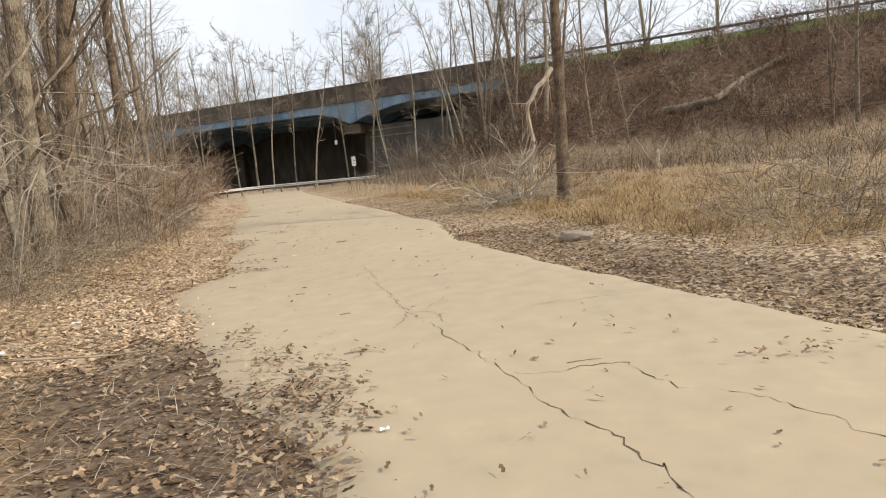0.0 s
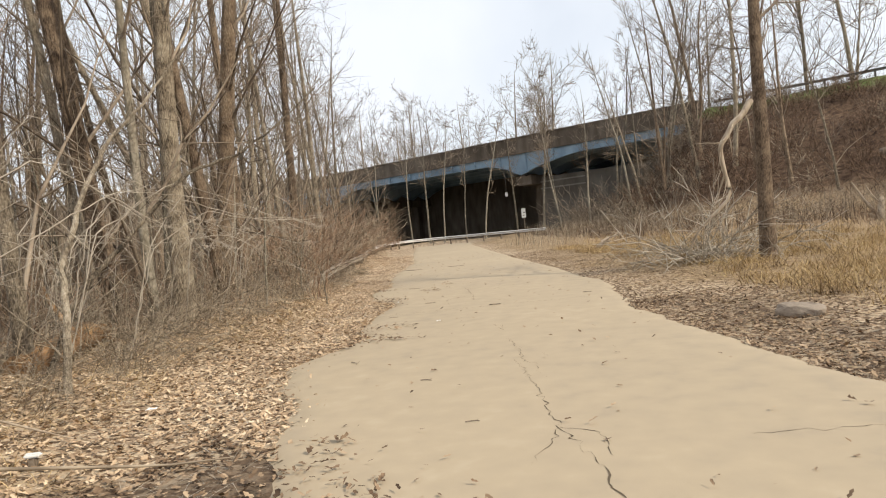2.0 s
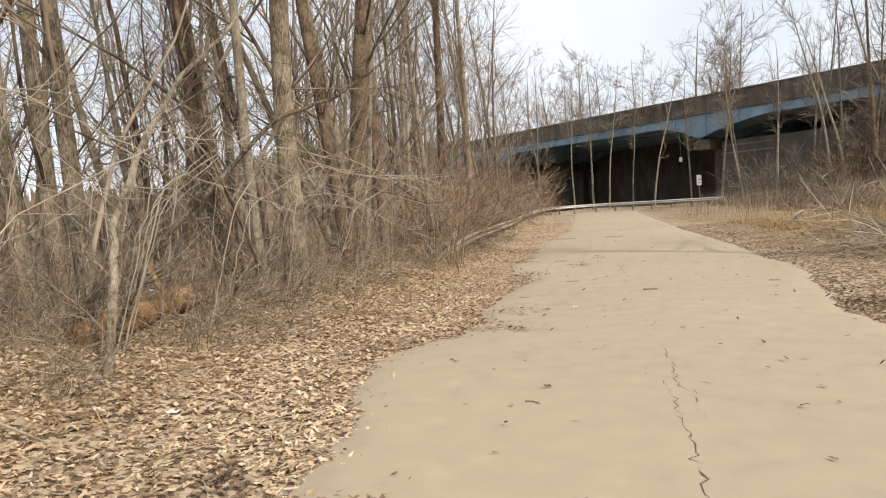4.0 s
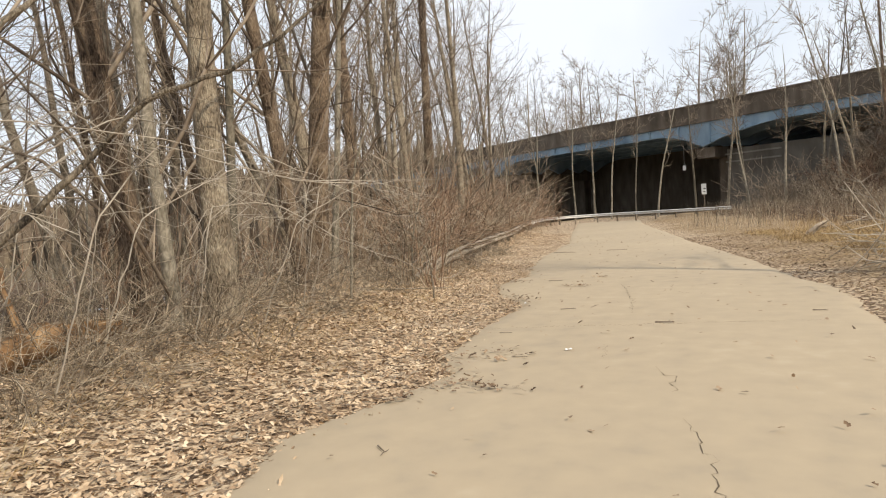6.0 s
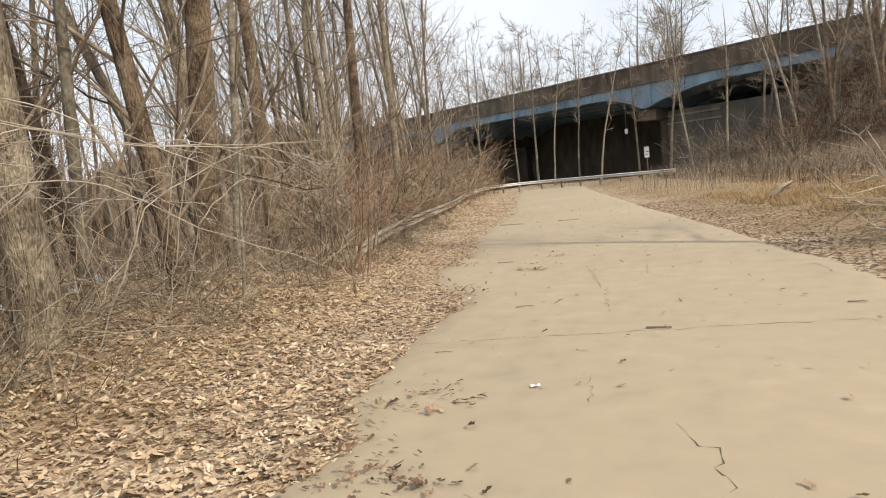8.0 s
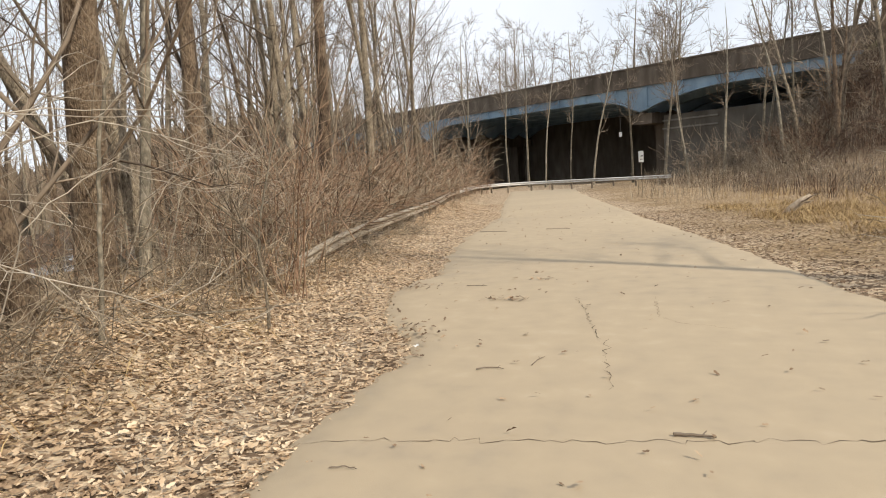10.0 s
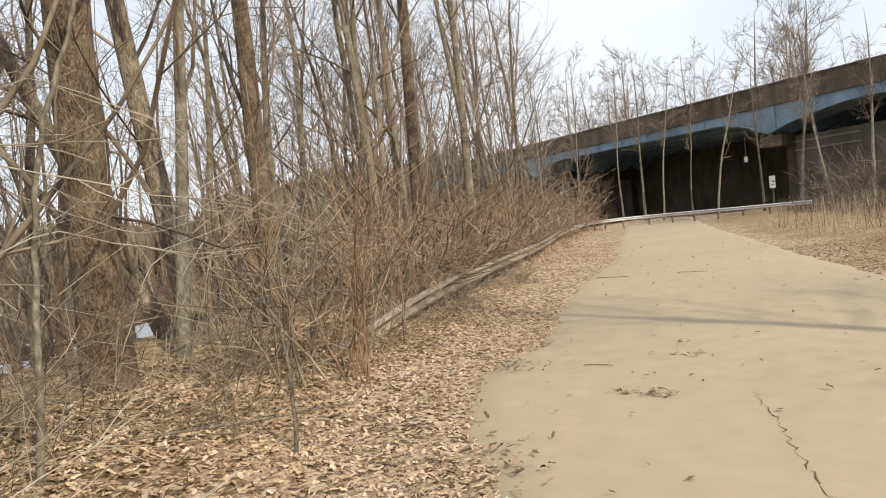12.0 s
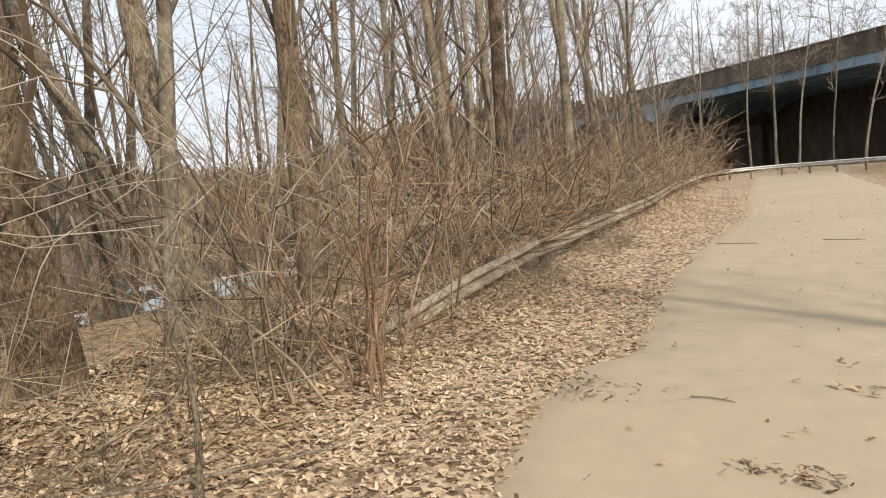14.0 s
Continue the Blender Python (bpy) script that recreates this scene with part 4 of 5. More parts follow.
limb("sapling", "crooked leaning sapling at the edge of the brush", "sapling", [(-3.25, 7.6, 0.1), (-3.38, 7.87, 1.02), (-3.52, 8.04, 1.57), (-3.49, 8.44, 2.35), (-3.45, 8.83, 2.91), (-3.29, 9.34, 3.43), (-3.0, 9.9, 4.2)], 0.045, 0.012, BARK, 16, 1, twig_len=1.0)
limb("sapling", "sapling with one long limb arching over the brush", "sapling", [(-4.2, 8.2, 0.0), (-3.95, 8.7, 1.2), (-3.53, 9.57, 2.09), (-3.08, 9.87, 2.62), (-2.62, 10.25, 2.78), (-2.28, 10.56, 3.08), (-1.7, 11.0, 3.7)], 0.042, 0.010, BARK, 12, 2, twig_len=1.0)
for k, ctrl in enumerate((
        [(-3.9, 9.4, 0.3), (-3.75, 9.8, 1.7), (-3.59, 10.35, 2.33), (-3.44, 10.98, 2.15), (-3.21, 11.87, 1.98), (-2.83, 12.88, 1.94), (-2.47, 13.77, 2.0)],
        [(-4.5, 10.2, 0.3), (-4.35, 10.7, 1.7), (-4.11, 11.87, 2.23), (-3.99, 12.72, 2.08), (-3.63, 13.79, 2.05), (-3.1, 14.82, 2.08)],
        [(-4.4, 11.3, 0.3), (-4.3, 11.6, 1.8), (-4.0, 12.28, 1.8), (-3.67, 13.0, 1.33), (-3.11, 13.65, 0.95), (-2.82, 14.29, 0.61)],
        [(-3.8, 8.2, 0.3), (-3.6, 8.7, 1.9), (-3.3, 9.8, 2.5), (-3.0, 11.0, 2.2), (-2.5, 12.2, 1.7)],
        [(-3.7, 6.4, 0.2), (-3.4, 7.0, 1.6), (-3.0, 8.3, 2.3), (-2.6, 9.6, 2.2), (-2.2, 10.6, 1.9)],
        [(-4.6, 12.6, 0.3), (-4.4, 13.2, 1.6), (-4.0, 14.3, 2.1), (-3.5, 15.6, 1.8)])):
    limb("arching_cane", "long pale arching cane over the leaf litter", "branch", ctrl, 0.0095, 0.0025, CANE_PALE, 9, 20 + k, sides=5, twig_len=0.6)
rng = random.Random(44)
for k in range(34):
    y = rng.uniform(4.5, 19)
    x = float(edge(y, EDGE_L)) - rng.uniform(2.4, 3.8)
    h, run, out = rng.uniform(1.2, 2.8), rng.uniform(1.6, 3.6), rng.uniform(-0.2, 0.5)
    z = float(height(x, y))
    limb("arching_cane", "long pale arching cane over the leaf litter", "branch", [(x, y, z), (x + 0.1, y + run * 0.15, z + h * 0.7), (x + out * 0.4, y + run * 0.45, z + h), (x + out * 0.8, y + run * 0.8, z + h * rng.uniform(0.7, 1.0)), (x + out * 1.3, y + run, z + h * rng.uniform(0.4, 0.95))], rng.uniform(0.005, 0.009), 0.0025, CANE_PALE, 8, 300 + k, sides=5, twig_len=0.7)
limb("sapling", "slender pale sapling beside the leaf litter", "sapling", [(-4.95, 15.05, 0.2), (-4.9, 15.12, 1.2), (-4.85, 15.2, 2.2), (-4.6, 15.5, 3.4), (-4.5, 15.7, 4.6)], 0.026, 0.007, BARK_PALE, 14, 31, twig_len=0.9)
limb("sapling", "broken tan sapling leaning out of the litter", "sapling", [(-4.15, 16.4, 0.1), (-4.2, 16.47, 0.45), (-4.3, 16.55, 0.95), (-4.7, 16.7, 1.25), (-5.3, 16.9, 1.5)], 0.019, 0.006, BARK, 8, 32)
limb("sapling", "pale shrub stem rising beside trunks", "sapling", [(-5.6, 18.25, 0.2), (-5.6, 18.32, 1.0), (-5.45, 18.5, 2.0), (-5.2, 18.9, 3.1)], 0.022, 0.006, BARK_PALE, 12, 33, twig_len=0.9)
for k, (x, y) in enumerate(((-5.55, 18.1), (-5.3, 18.6), (-6.2, 19.3), (-6.3, 20.6), (-7.2, 22.2))):
    place_shrub(STEMMY[k % 3], (x, y), 0.95, k * 1.3, "clump of upright bare shrub stems", "shrub clumps")
limb("hanging_branch", "broken pale branch hanging from the lone tree", "branch", [(5.66, 18.65, 3.75), (5.5, 18.55, 3.5), (5.2, 18.5, 3.25), (4.87, 18.45, 2.75), (4.95, 18.5, 2.2), (5.06, 18.5, 1.65), (4.7, 18.5, 1.3), (4.3, 18.5, 0.95), (4.0, 18.5, 0.4)], 0.075, 0.02, DEADWOOD, 18, 41, twig_len=0.8)
for x, y, sc in ((4.6, 19.3, 1.2), (5.1, 20.1, 1.35), (4.0, 20.0, 1.1), (4.8, 18.7, 0.95)):
    place_shrub(PALE_TANGLE[int(sc * 20) % 2], (x, y), sc, x * 3, "tangled pale fallen twigs below the lone tree", "fallen twigs")


# ---- fallen wood, stump, stones, sign ----
def fallen_log(name, label, ctrl, r0, r1, mat, knots=3, seed=1):
    P = curve_points(ctrl, 0.2)
    rng = np.random.default_rng(seed)
    rad = np.linspace(r0, r1, len(P)) * (1 + 0.1 * rng.normal(size=len(P)))
    rad[0] *= 0.72
    rad[-1] *= 0.6
    out = [(P, rad, 10)]
    for _ in range(knots):
        k = int(rng.integers(1, len(P) - 1))
        ax = P[k] - P[k - 1]
        ax /= np.linalg.norm(ax)
        q, rr = rod(rng, P[k], side(rng, ax, 0.9), rad[k] * rng.uniform(3, 8), rad[k] * 0.35, rad[k] * 0.12, 5, 0.12, 0.05)
        out.append((q, rr, 6))
    at = P[0].copy()
    V, F = tubes([(p - at, r, s) for p, r, s in out])
    F = F.tolist() + [tuple(reversed(range(10))), tuple(range((len(P) - 1) * 10, len(P) * 10))]
    me = mesh(name, V, F, mat)
    ob = new(name, me)
    ob.location = at
    return tagged(ob, label, "log")


fallen_log("fallen_log", "orange-brown rotting log lying in the brush", [(-4.35, 8.15, 0.45), (-4.7, 9.1, 0.5), (-5.2, 10.3, 0.56)], 0.2, 0.15, ROT, 2, 3)
fallen_log("fallen_log", "broken orange log piece lying behind brush", [(-5.75, 10.0, 0.45), (-5.6, 10.8, 0.5), (-5.5, 11.3, 0.5)], 0.15, 0.12, ROT, 1, 4)
g = lambda x, y, dz=0.0: (x, y, float(height(x, y)) + dz)
fallen_log("fallen_tree", "fallen dead tree lying down the highway bank", [g(19.8, 49.7, 0.5), g(21.4, 49.3, 0.45), g(23.6, 48.7, 0.35), g(27.1, 51.6, 0.3), g(31.2, 52.6, 0.3)], 0.3, 0.2, POST, 7, 5)
fallen_log("stump", "jagged bleached tree stump in dry grass", [g(13.9, 34.3, -0.2), g(13.92, 34.3, 0.35), g(14.0, 34.3, 0.95)], 0.26, 0.10, DEADWOOD, 3, 6)
fallen_log("stump", "small pale broken stump beside the path", [g(1.85, 29.6, -0.1), g(2.1, 29.6, 0.22), g(2.5, 29.7, 0.45)], 0.13, 0.09, DEADWOOD, 3, 8)
fallen_log("fallen_branch", "thin fallen pole lying on the litter", [g(-2.8, 5.2, 0.06), g(-1.2, 6.2, 0.05), g(-0.75, 6.4, 0.05)], 0.016, 0.008, CANE, 2, 9)
fallen_log("fallen_branch", "long pale pole lying in the brush", [g(-5.0, 15.6, 0.1), g(-4.6, 16.6, 0.16), g(-4.4, 17.5, 0.14)], 0.013, 0.008, BARK, 3, 10)
fallen_log("fallen_branch", "pale broken branch on the leaf litter", [g(-3.2, 6.0, 0.3), g(-2.6, 6.4, 0.12), g(-2.2, 6.5, 0.05)], 0.016, 0.007, DEADWOOD, 2, 11)


def build_stake(x, y):
    s = thing("stake", "short broken stake with a pale top in the litter", "stake", (x, y, float(height(x, y))))
    part("post", box((0.06, 0.055, 0.2), (0, 0, -0.01), 15, bevel=0.01), POST, s)
    part("cap", box((0.11, 0.06, 0.03), (0.005, 0, 0.106), 22, bevel=0.01), WHITE, s, "pale splintered top")


build_stake(-2.1, 6.0)


def build_stone(at, size, turn, label):
    bm = bmesh.new()
    bmesh.ops.create_icosphere(bm, subdivisions=3, radius=0.6)
    for v in bm.verts:
        v.co = Vector([math.copysign(abs(c / 0.6) ** 0.55 * 0.5, c) for c in v.co])
        v.co += 0.09 * noise.noise_vector(v.co * 2.3 + Vector(at)) + 0.035 * noise.noise_vector(v.co * 7 + Vector(at))
        v.co.x, v.co.y, v.co.z = v.co.x * size[0], v.co.y * size[1], v.co.z * size[2]
    me = bpy.data.meshes.new("stone")
    bm.to_mesh(me)
    bm.free()
    me.materials.append(STONE)
    ob = new("stone", me)
    ob.matrix_basis = pose(at[0], at[1], float(height(*at[:2])) + size[2] * 0.3, 2, 4, turn)
    return tagged(ob, label, "stone")


build_stone((4.3, 10.95, 0), (0.55, 0.3, 0.2), -20, "flat weathered stone block lying at the path's edge")
build_stone((8.4, 10.0, 0), (0.4, 0.3, 0.18), 20, "small stone in dry grass")


def build_marker():
    x, y = -5.6, 77.2
    s = thing("marker_sign", "small white marker sign on a post by the bridge pier", "sign", (x, y, float(height(x, y))))
    part("post", box((0.08, 0.08, 2.1), (0, 0, 0.95)), POST, s)
    part("panel", box((0.46, 0.03, 1.05), (0, -0.06, 2.4), bevel=0.01), WHITE, s, "white panel")
    part("dark_mark", box((0.2, 0.006, 0.1), (0.06, -0.08, 2.45)), DARK, s)
    part("dark_mark", box((0.24, 0.006, 0.06), (0.0, -0.08, 2.15)), DARK, s)
    x, y = spot(0.2, -0.5)
    lamp = thing("pier_marker", "small white plate hung under the bridge girder", "sign", (x, y, 5.0))
    part("panel", box((0.34, 0.04, 0.55), (0, 0, 0.25), bevel=0.01), WHITE, lamp)
    part("hanger", box((0.05, 0.05, 3.6), (0, 0.07, 2.4)), STEEL_DARK, lamp)


build_marker()


# ---- leaf litter, leaves and twigs on the pavement ----
def leaf_cloud(name, X, Y, size, seed, label, lift=0.012, tilt=0.27, base=None, mat=LEAF):
    """One object of many curled dead leaves lying on the ground."""
    rng = np.random.default_rng(seed)
    n = len(X)
    Z = (height(X, Y) if base is None else base) + lift * rng.uniform(0.4, 2.2, n)
    L = size * rng.uniform(0.55, 1.35, n)
    W = L * rng.uniform(0.4, 0.75, n)
    a = rng.uniform(0, 2 * math.pi, n)
    rx, ry = rng.normal(0, tilt, n), rng.normal(0, tilt, n)
    curl = rng.uniform(-0.3, 0.9, n)
    lobe = rng.uniform(0.75, 1.25, (n, 8))
    shape = np.array([(-0.5, 0.0), (-0.25, 0.36), (0.0, 0.22), (0.2, 0.42), (0.5, 0.0), (0.2, -0.42), (0.0, -0.22), (-0.25, -0.36)])
    lx = shape[None, :, 0] * L[:, None] * lobe
    ly = shape[None, :, 1] * W[:, None] * lobe
    lz = (np.abs(shape[None, :, 1]) * curl[:, None] + 0.3 * shape[None, :, 0] ** 2) * W[:, None]
    lz = lz + lx * np.sin(rx)[:, None] + ly * np.sin(ry)[:, None]
    lz -= lz.min(axis=1, keepdims=True)
    ca, sa_ = np.cos(a)[:, None], np.sin(a)[:, None]
    V = np.stack([X[:, None] + lx * ca - ly * sa_, Y[:, None] + lx * sa_ + ly * ca, Z[:, None] + lz], -1).reshape(-1, 3)
    b = np.arange(n)[:, None] * 8
    faces = np.concatenate([b + np.array([[0, 1, 2, 7]]), b + np.array([[2, 3, 4, 5]]), b + np.array([[2, 5, 6, 7]])]).tolist()
    ob = new(name, mesh(name, V, faces, mat, smooth=False))
    return tagged(ob, label, "leaves", kind="stuff")


def scatter_left(n, seed, y0, y1, reach):
    rng = np.random.default_rng(seed)
    Y = rng.uniform(y0, y1, n)
    d = rng.uniform(-0.12, 1, n) ** 1 * reach
    return left_edge(Y) - d, Y


X, Y = scatter_left(40000, 1, -1.5, 14, 3.4)
thin = (np.hypot((X - 0.1) / 1.2, (Y - 4.6) / 1.4) > 1.5 + 0.3 * ripple(X, Y, 5)) | (np.random.default_rng(6).random(len(X)) < 0.3)
X, Y = X[thin], Y[thin]
patch = np.hypot((X - 0.1) / 1.2, (Y - 4.6) / 1.4) < 1.7 + 0.3 * ripple(X, Y, 5)
leaf_cloud("leaf_litter", X[patch], Y[patch], 0.062, 5, "brown dead leaves on damp dark soil", mat=LEAF_BROWN)
X, Y = X[~patch], Y[~patch]
leaf_cloud("leaf_litter", X, Y, 0.058, 1, "deep tan and brown dead leaf litter beside the path")
X, Y = scatter_left(30000, 2, 14, 24, 4.0)
leaf_cloud("leaf_litter", X, Y, 0.066, 2, "deep tan and brown dead leaf litter beside the path")
X, Y = scatter_left(7000, 3, 24, 45, 3.0)
leaf_cloud("leaf_litter", X, Y, 0.08, 3, "dead leaf litter below the guardrail")
rng = np.random.default_rng(4)
Y = np.concatenate([rng.uniform(-1, 14, 15000), rng.uniform(13, 34, 6000)])
X = right_edge(Y) + np.abs(rng.normal(0, 1.35, 21000)) - 0.12
leaf_cloud("leaf_litter", X, Y, 0.056, 4, "brown dead leaves along the grassy verge", mat=LEAF_BROWN)
# drifts of leaves that spill over the pavement
DRIFTS = [(0.8, 4.75, 0.2, 0.4, 130), (0.4, 5.5, 0.16, 0.35, 90), (1.2, 3.8, 0.16, 0.35, 90), (-0.1, 6.2, 0.14, 0.3, 50), (-1.05, 11.25, 0.2, 0.12, 40), (-2.55, 15.9, 0.14, 0.2, 40), (0.75, 4.7, 0.26, 0.13, 150), (0.95, 4.3, 0.22, 0.16, 110), (1.14, 5.5, 0.14, 0.07, 16), (-0.12, 6.67, 0.1, 0.08, 12), (-1.5, 12.47, 0.32, 0.16, 50), (-1.62, 10.78, 0.25, 0.1, 22), (-1.9, 11.7, 0.4, 0.25, 90), (-2.2, 18.5, 0.15, 0.05, 44), (-3.85, 19.3, 0.22, 0.14, 60), (-2.75, 16.6, 0.22, 0.3, 80), (0.4, 3.6, 0.5, 0.4, 160), (-1.35, 11.3, 0.2, 0.16, 30), (4.2, 4.4, 0.4, 0.2, 24), (-2.15, 20.0, 0.2, 0.06, 14)]
for k, (x, y, sx, sy, n) in enumerate(DRIFTS):
    r = np.random.default_rng(60 + k)
    leaf_cloud("leaf_drift", x + r.normal(0, sx, n), y + r.normal(0, sy, n), 0.058, 60 + k, "small drift of dead leaves on the pavement", base=np.full(n, 0.021), mat=LEAF_BROWN)
r = np.random.default_rng(77)
Y = r.uniform(1, 40, 520)
f = r.beta(0.8, 1.0, 520)
X = left_edge(Y) + (right_edge(Y) - left_edge(Y)) * f
leaf_cloud("scattered_leaves", X, Y, 0.055, 78, "scattered dry leaf scraps on the pavement", base=np.full(520, 0.021), tilt=0.3, mat=LEAF_BROWN)


def twig_on_path(at, length, turn, bend, r, seed, mat, label):
    rng = np.random.default_rng(seed)
    n = 8
    t = np.linspace(-0.5, 0.5, n)
    P = np.stack([t * length, bend * (0.25 - t ** 2) * length, 0 * t + r], 1) + rng.normal(0, 0.004, (n, 3)) * [1, 1, 0]
    q, rr = rod(rng, P[5], (0.6, 0.7, 0.1), length * 0.2, r * 0.6, r * 0.3, 4, 0.1, 0)
    ob = new("twig", mesh("twig", *tubes([(P, np.linspace(r, r * 0.5, n), 6), (q, rr, 4)]), mat))
    ob.matrix_basis = pose(at[0], at[1], 0.024, 0, 0, turn)
    return tagged(ob, label, "twig", "twigs on the pavement")


for k, (x, y, L, turn, bend, r) in enumerate([(0.0, 14.53, 0.26, 2, 0.1, 0.022), (1.7, 15.5, 0.2, 0, 0.1, 0.016), (-1.52, 15.6, 0.26, 10, 0.9, 0.012), (-1.02, 9.65, 0.22, -50, 0.3, 0.011), (-3.6, 28.4, 0.8, -10, 0.1, 0.016), (-5.3, 28.1, 0.9, -5, 0.1, 0.02), (-1.2, 15.9, 0.3, 80, 0.2, 0.008), (0.16, 8.55, 0.16, -20, 0.5, 0.01), (-1.75, 13.7, 0.18, 5, 0.4, 0.008), (1.15, 5.5, 0.2, 5, 0.2, 0.008), (2.9, 4.65, 0.3, 5, 0.1, 0.006), (-2.9, 19.45, 0.34, 0, 0.4, 0.012), (-0.9, 7.3, 0.2, 70, 0.2, 0.009), (-1.65, 10.7, 0.24, -8, 0.2, 0.012), (0.9, 7.07, 0.14, 10, 0.5, 0.01)]):
    twig_on_path((x, y), L * 0.85, turn, bend, r * 0.5, 200 + k, POST, "thin dark twig lying on the pavement")


def paper_scrap(at, size, turn, z):
    V = [(-size, -size * 0.6, 0), (size * 0.2, -size * 0.8, 0.01), (size, -size * 0.3, 0.004), (size * 0.8, size * 0.6, 0.015), (0, size * 0.4, 0.004), (-size * 0.9, size * 0.7, 0.012)]
    ob = new("paper_scrap", mesh("paper_scrap", V, [(0, 1, 4, 5), (1, 2, 3, 4)], WHITE, smooth=False))
    ob.matrix_basis = pose(at[0], at[1], z, 0, 0, turn)
    tagged(ob, "small white scrap of litter on the ground", "litter", "white scraps")


for at, size, turn, z in (((-0.7, 12.82), 0.035, 20, 0.03), ((-2.39, 16.17), 0.03, 70, 0.035), ((1.5, 3.75), 0.03, 10, 0.03), ((5.4, 18.2), 0.05, 0, 0.12), ((-2.0, 7.2), 0.05, 5, 0.2)):
    paper_scrap(at, size, turn, z)


# ---- grasses ----
def blades(name, X, Y, tall, width, seed, label, mat, lean=0.35, least=0.0):
    rng = np.random.default_rng(seed)
    n = len(X)
    Z = height(X, Y) - 0.02
    H = tall * rng.uniform(0.45, 1.25, n)
    a, b = rng.uniform(0, 6.283, n), rng.uniform(0, 6.283, n)
    l = least + np.abs(rng.normal(0, lean, n))
    w = width * rng.uniform(0.6, 1.4, n) / 2
    wx, wy = np.cos(b) * w, np.sin(b) * w
    mx, my = np.cos(a) * l * H * 0.35, np.sin(a) * l * H * 0.35
    tx, ty = np.cos(a) * l * H * 1.15, np.sin(a) * l * H * 1.15
    tz = H * np.sqrt(np.clip(1 - (l * 0.8) ** 2, 0.06, 1))
    V = np.stack([np.stack([X - wx, Y - wy, Z], -1), np.stack([X + wx, Y + wy, Z], -1),
                  np.stack([X + mx + wx * 0.8, Y + my + wy * 0.8, Z + tz * 0.55], -1), np.stack([X + mx - wx * 0.8, Y + my - wy * 0.8, Z + tz * 0.55], -1),
                  np.stack([X + tx, Y + ty, Z + tz], -1)], 1).reshape(-1, 3)
    k = np.arange(n)[:, None] * 5
    faces = (k + np.array([[0, 1, 2, 3]])).tolist() + (k + np.array([[3, 2, 4]])).tolist()
    return tagged(new(name, mesh(name, V, faces, mat, smooth=False)), label, "grass", kind="stuff")


rng = np.random.default_rng(90)
# tufts on the right verge
ty = rng.uniform(2, 34, 700)
tx = edge(ty, EDGE_R) + 2.2 + np.abs(rng.normal(0, 4.0, 700))
k = rng.integers(0, 700, 60000)
blades("dry_grass", tx[k] + rng.normal(0, 0.22, 60000), ty[k] + rng.normal(0, 0.22, 60000), 0.3, 0.010, 91, "matted straw-coloured dry grass on the verge", STRAW, 1.0, 0.5)
ty = rng.uniform(6, 40, 260)
tx = edge(ty, EDGE_R) + 4.0 + rng.uniform(0, 9, 260)
k = rng.integers(0, 200, 7000)
blades("tall_dry_grass", tx[k] + rng.normal(0, 0.2, 7000), ty[k] + rng.normal(0, 0.2, 7000), 0.46, 0.009, 92, "tall straw-coloured dry grass tufts", STRAW, 1.3)
# tall weeds towards the bridge
n = 16000
u, s = rng.uniform(-1, 32, n), rng.uniform(9, 50, n)
X, Y = HX + u * DU[0] + s * DN[0], HY + u * DU[1] + s * DN[1]
keep = (X > edge(Y, EDGE_R) + 1.2 + 0.8 * ripple(X, Y, 3)) & ((Y < 46) | (X > edge(Y, EDGE_R) + 5.5) | (Y > 82)) & (ripple(X * 0.35, Y * 0.35, 7) > -0.25)
blades("tall_weeds", X[keep], Y[keep], 1.25, 0.014, 93, "tall dry weed stalks before the bridge", CANE, 0.45)
n = 42000
u, s = rng.uniform(12, 75, n), rng.uniform(1, 40, n)
X, Y = HX + u * DU[0] + s * DN[0], HY + u * DU[1] + s * DN[1]
keep = (X > edge(Y, EDGE_R) + 6) & (ripple(X * 0.4, Y * 0.4, 2) > -0.2)
blades("bank_weeds", X[keep], Y[keep], 0.85, 0.018, 94, "dense rust-brown dead weeds on the bank", RUST, 0.85)
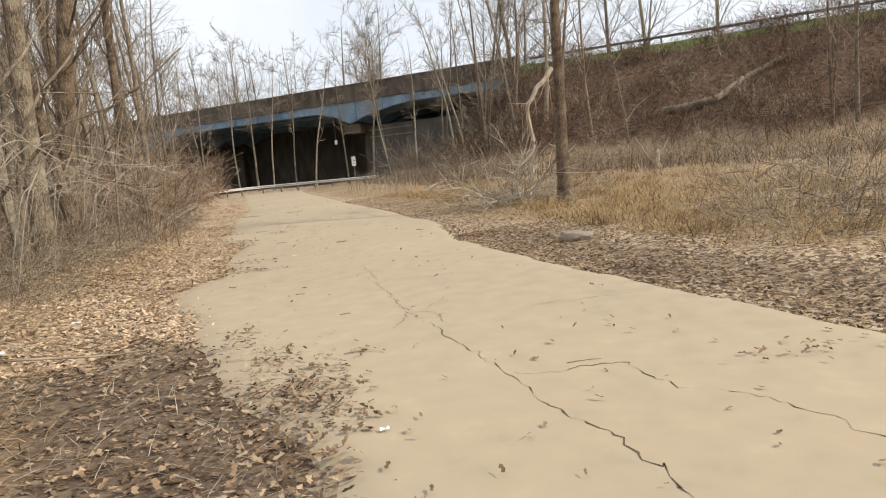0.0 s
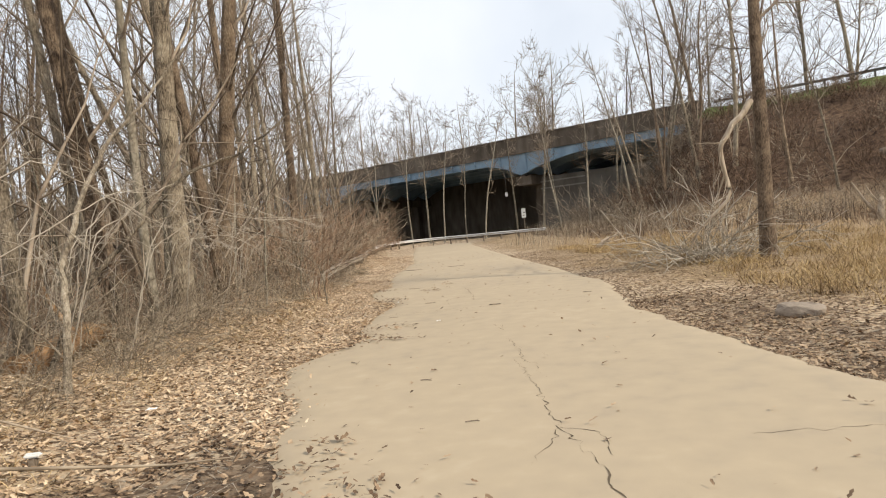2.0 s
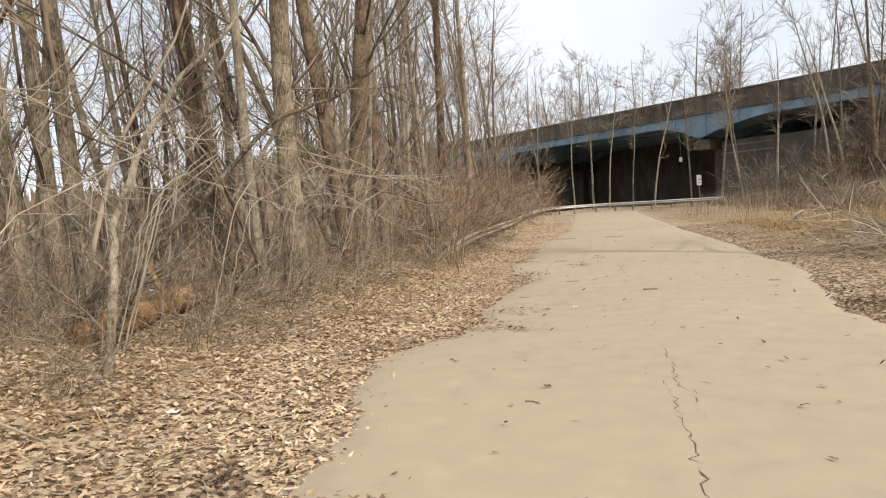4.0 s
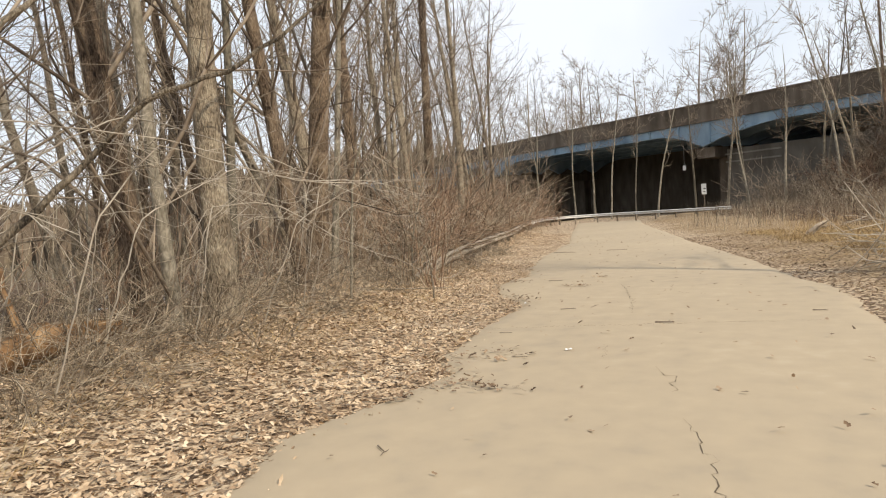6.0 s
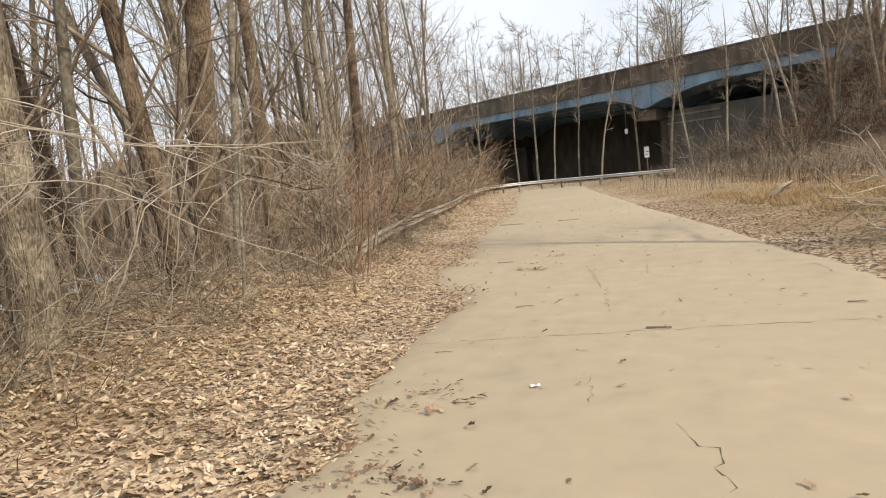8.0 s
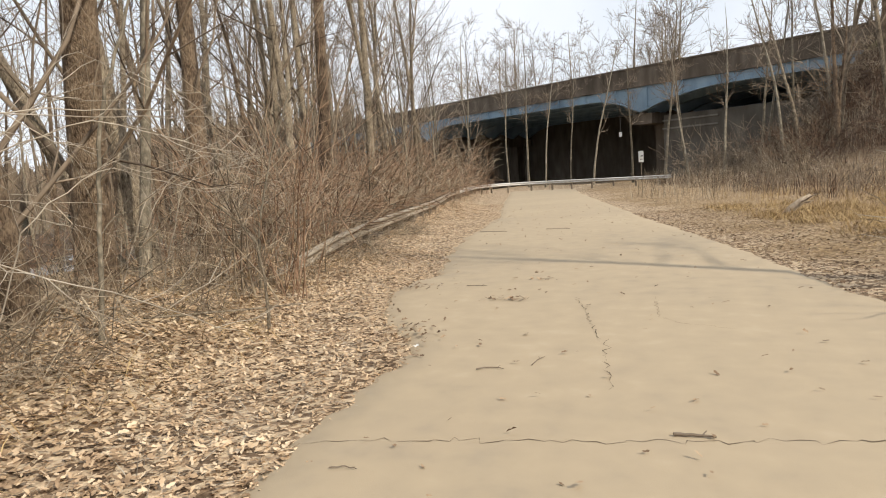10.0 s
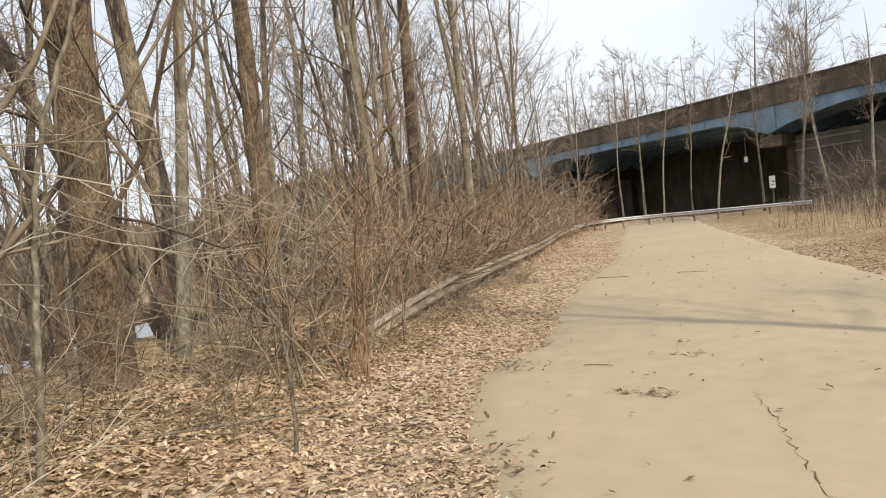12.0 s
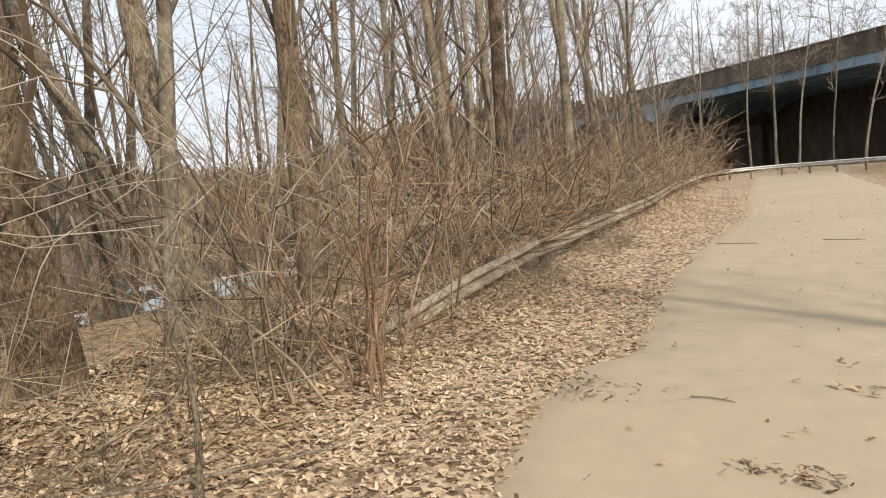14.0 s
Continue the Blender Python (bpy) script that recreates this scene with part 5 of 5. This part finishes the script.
# straw on the left bank
n = 11000
Y = rng.uniform(-1, 24, n)
X = left_edge(Y) - 1.5 - np.abs(rng.normal(0, 1.2, n)) - 0.5 * ripple(Y, Y * 0.7, 2)
blades("dry_grass", X, Y, 0.24, 0.008, 95, "thin flattened dry grass under the brush", STRAW, 1.2, 0.75)

# fine sticks lying on the litter
n = 5000
Y = rng.uniform(-0.5, 24, n)
X = left_edge(Y) - 0.15 - np.abs(rng.normal(0, 1.7, n))
blades("stick_litter", X, Y, 0.3, 0.006, 96, "fine dry sticks lying on the leaf litter", CANE_PALE, 0.2, 1.15)
n = 2500
Y = rng.uniform(2, 30, n)
X = right_edge(Y) + 0.1 + np.abs(rng.normal(0, 1.3, n))
blades("stick_litter", X, Y, 0.26, 0.007, 97, "fine dry sticks and straw along the verge", STRAW, 0.2, 1.1)


# ---- far woods across the river and round the horizon ----
def far_woods(name, arc, dist, tall, n, seed, label):
    """A belt of far bare trees: thin upright crowns of many slivers."""
    rng = np.random.default_rng(seed)
    a = np.radians(rng.uniform(arc[0], arc[1], n))
    d = rng.uniform(dist[0], dist[1], n)
    X, Y = -5 + np.sin(a) * d, 20 + np.cos(a) * d
    Z = height(X, Y)
    H = tall * rng.uniform(0.5, 1.2, n)
    w = rng.uniform(0.25, 1.1, n) * tall / 12
    cx, sx = np.cos(a) * w, -np.sin(a) * w
    j = rng.normal(0, 0.08, (n, 2)) * H[:, None]
    V = np.stack([np.stack([X, Y, Z - 1], -1), np.stack([X + cx, Y + sx, Z + H * 0.55], -1), np.stack([X + j[:, 0], Y + j[:, 1], Z + H], -1), np.stack([X - cx, Y - sx, Z + H * 0.6], -1)], 1).reshape(-1, 3)
    F = (np.arange(n)[:, None] * 4 + np.array([[0, 1, 2, 3]])).tolist()
    tagged(new(name, mesh(name, V, F, FARWOOD, smooth=False)), label, "woods", kind="stuff")


far_woods("far_woods", (-150, -32), (120, 240), 11, 9000, 70, "brown bare woods across the river")
far_woods("far_woods", (-32, 60), (150, 300), 13, 7000, 71, "far bare woods beyond the highway")
far_woods("far_woods", (60, 210), (120, 260), 11, 5000, 72, "bare woods behind the walk")
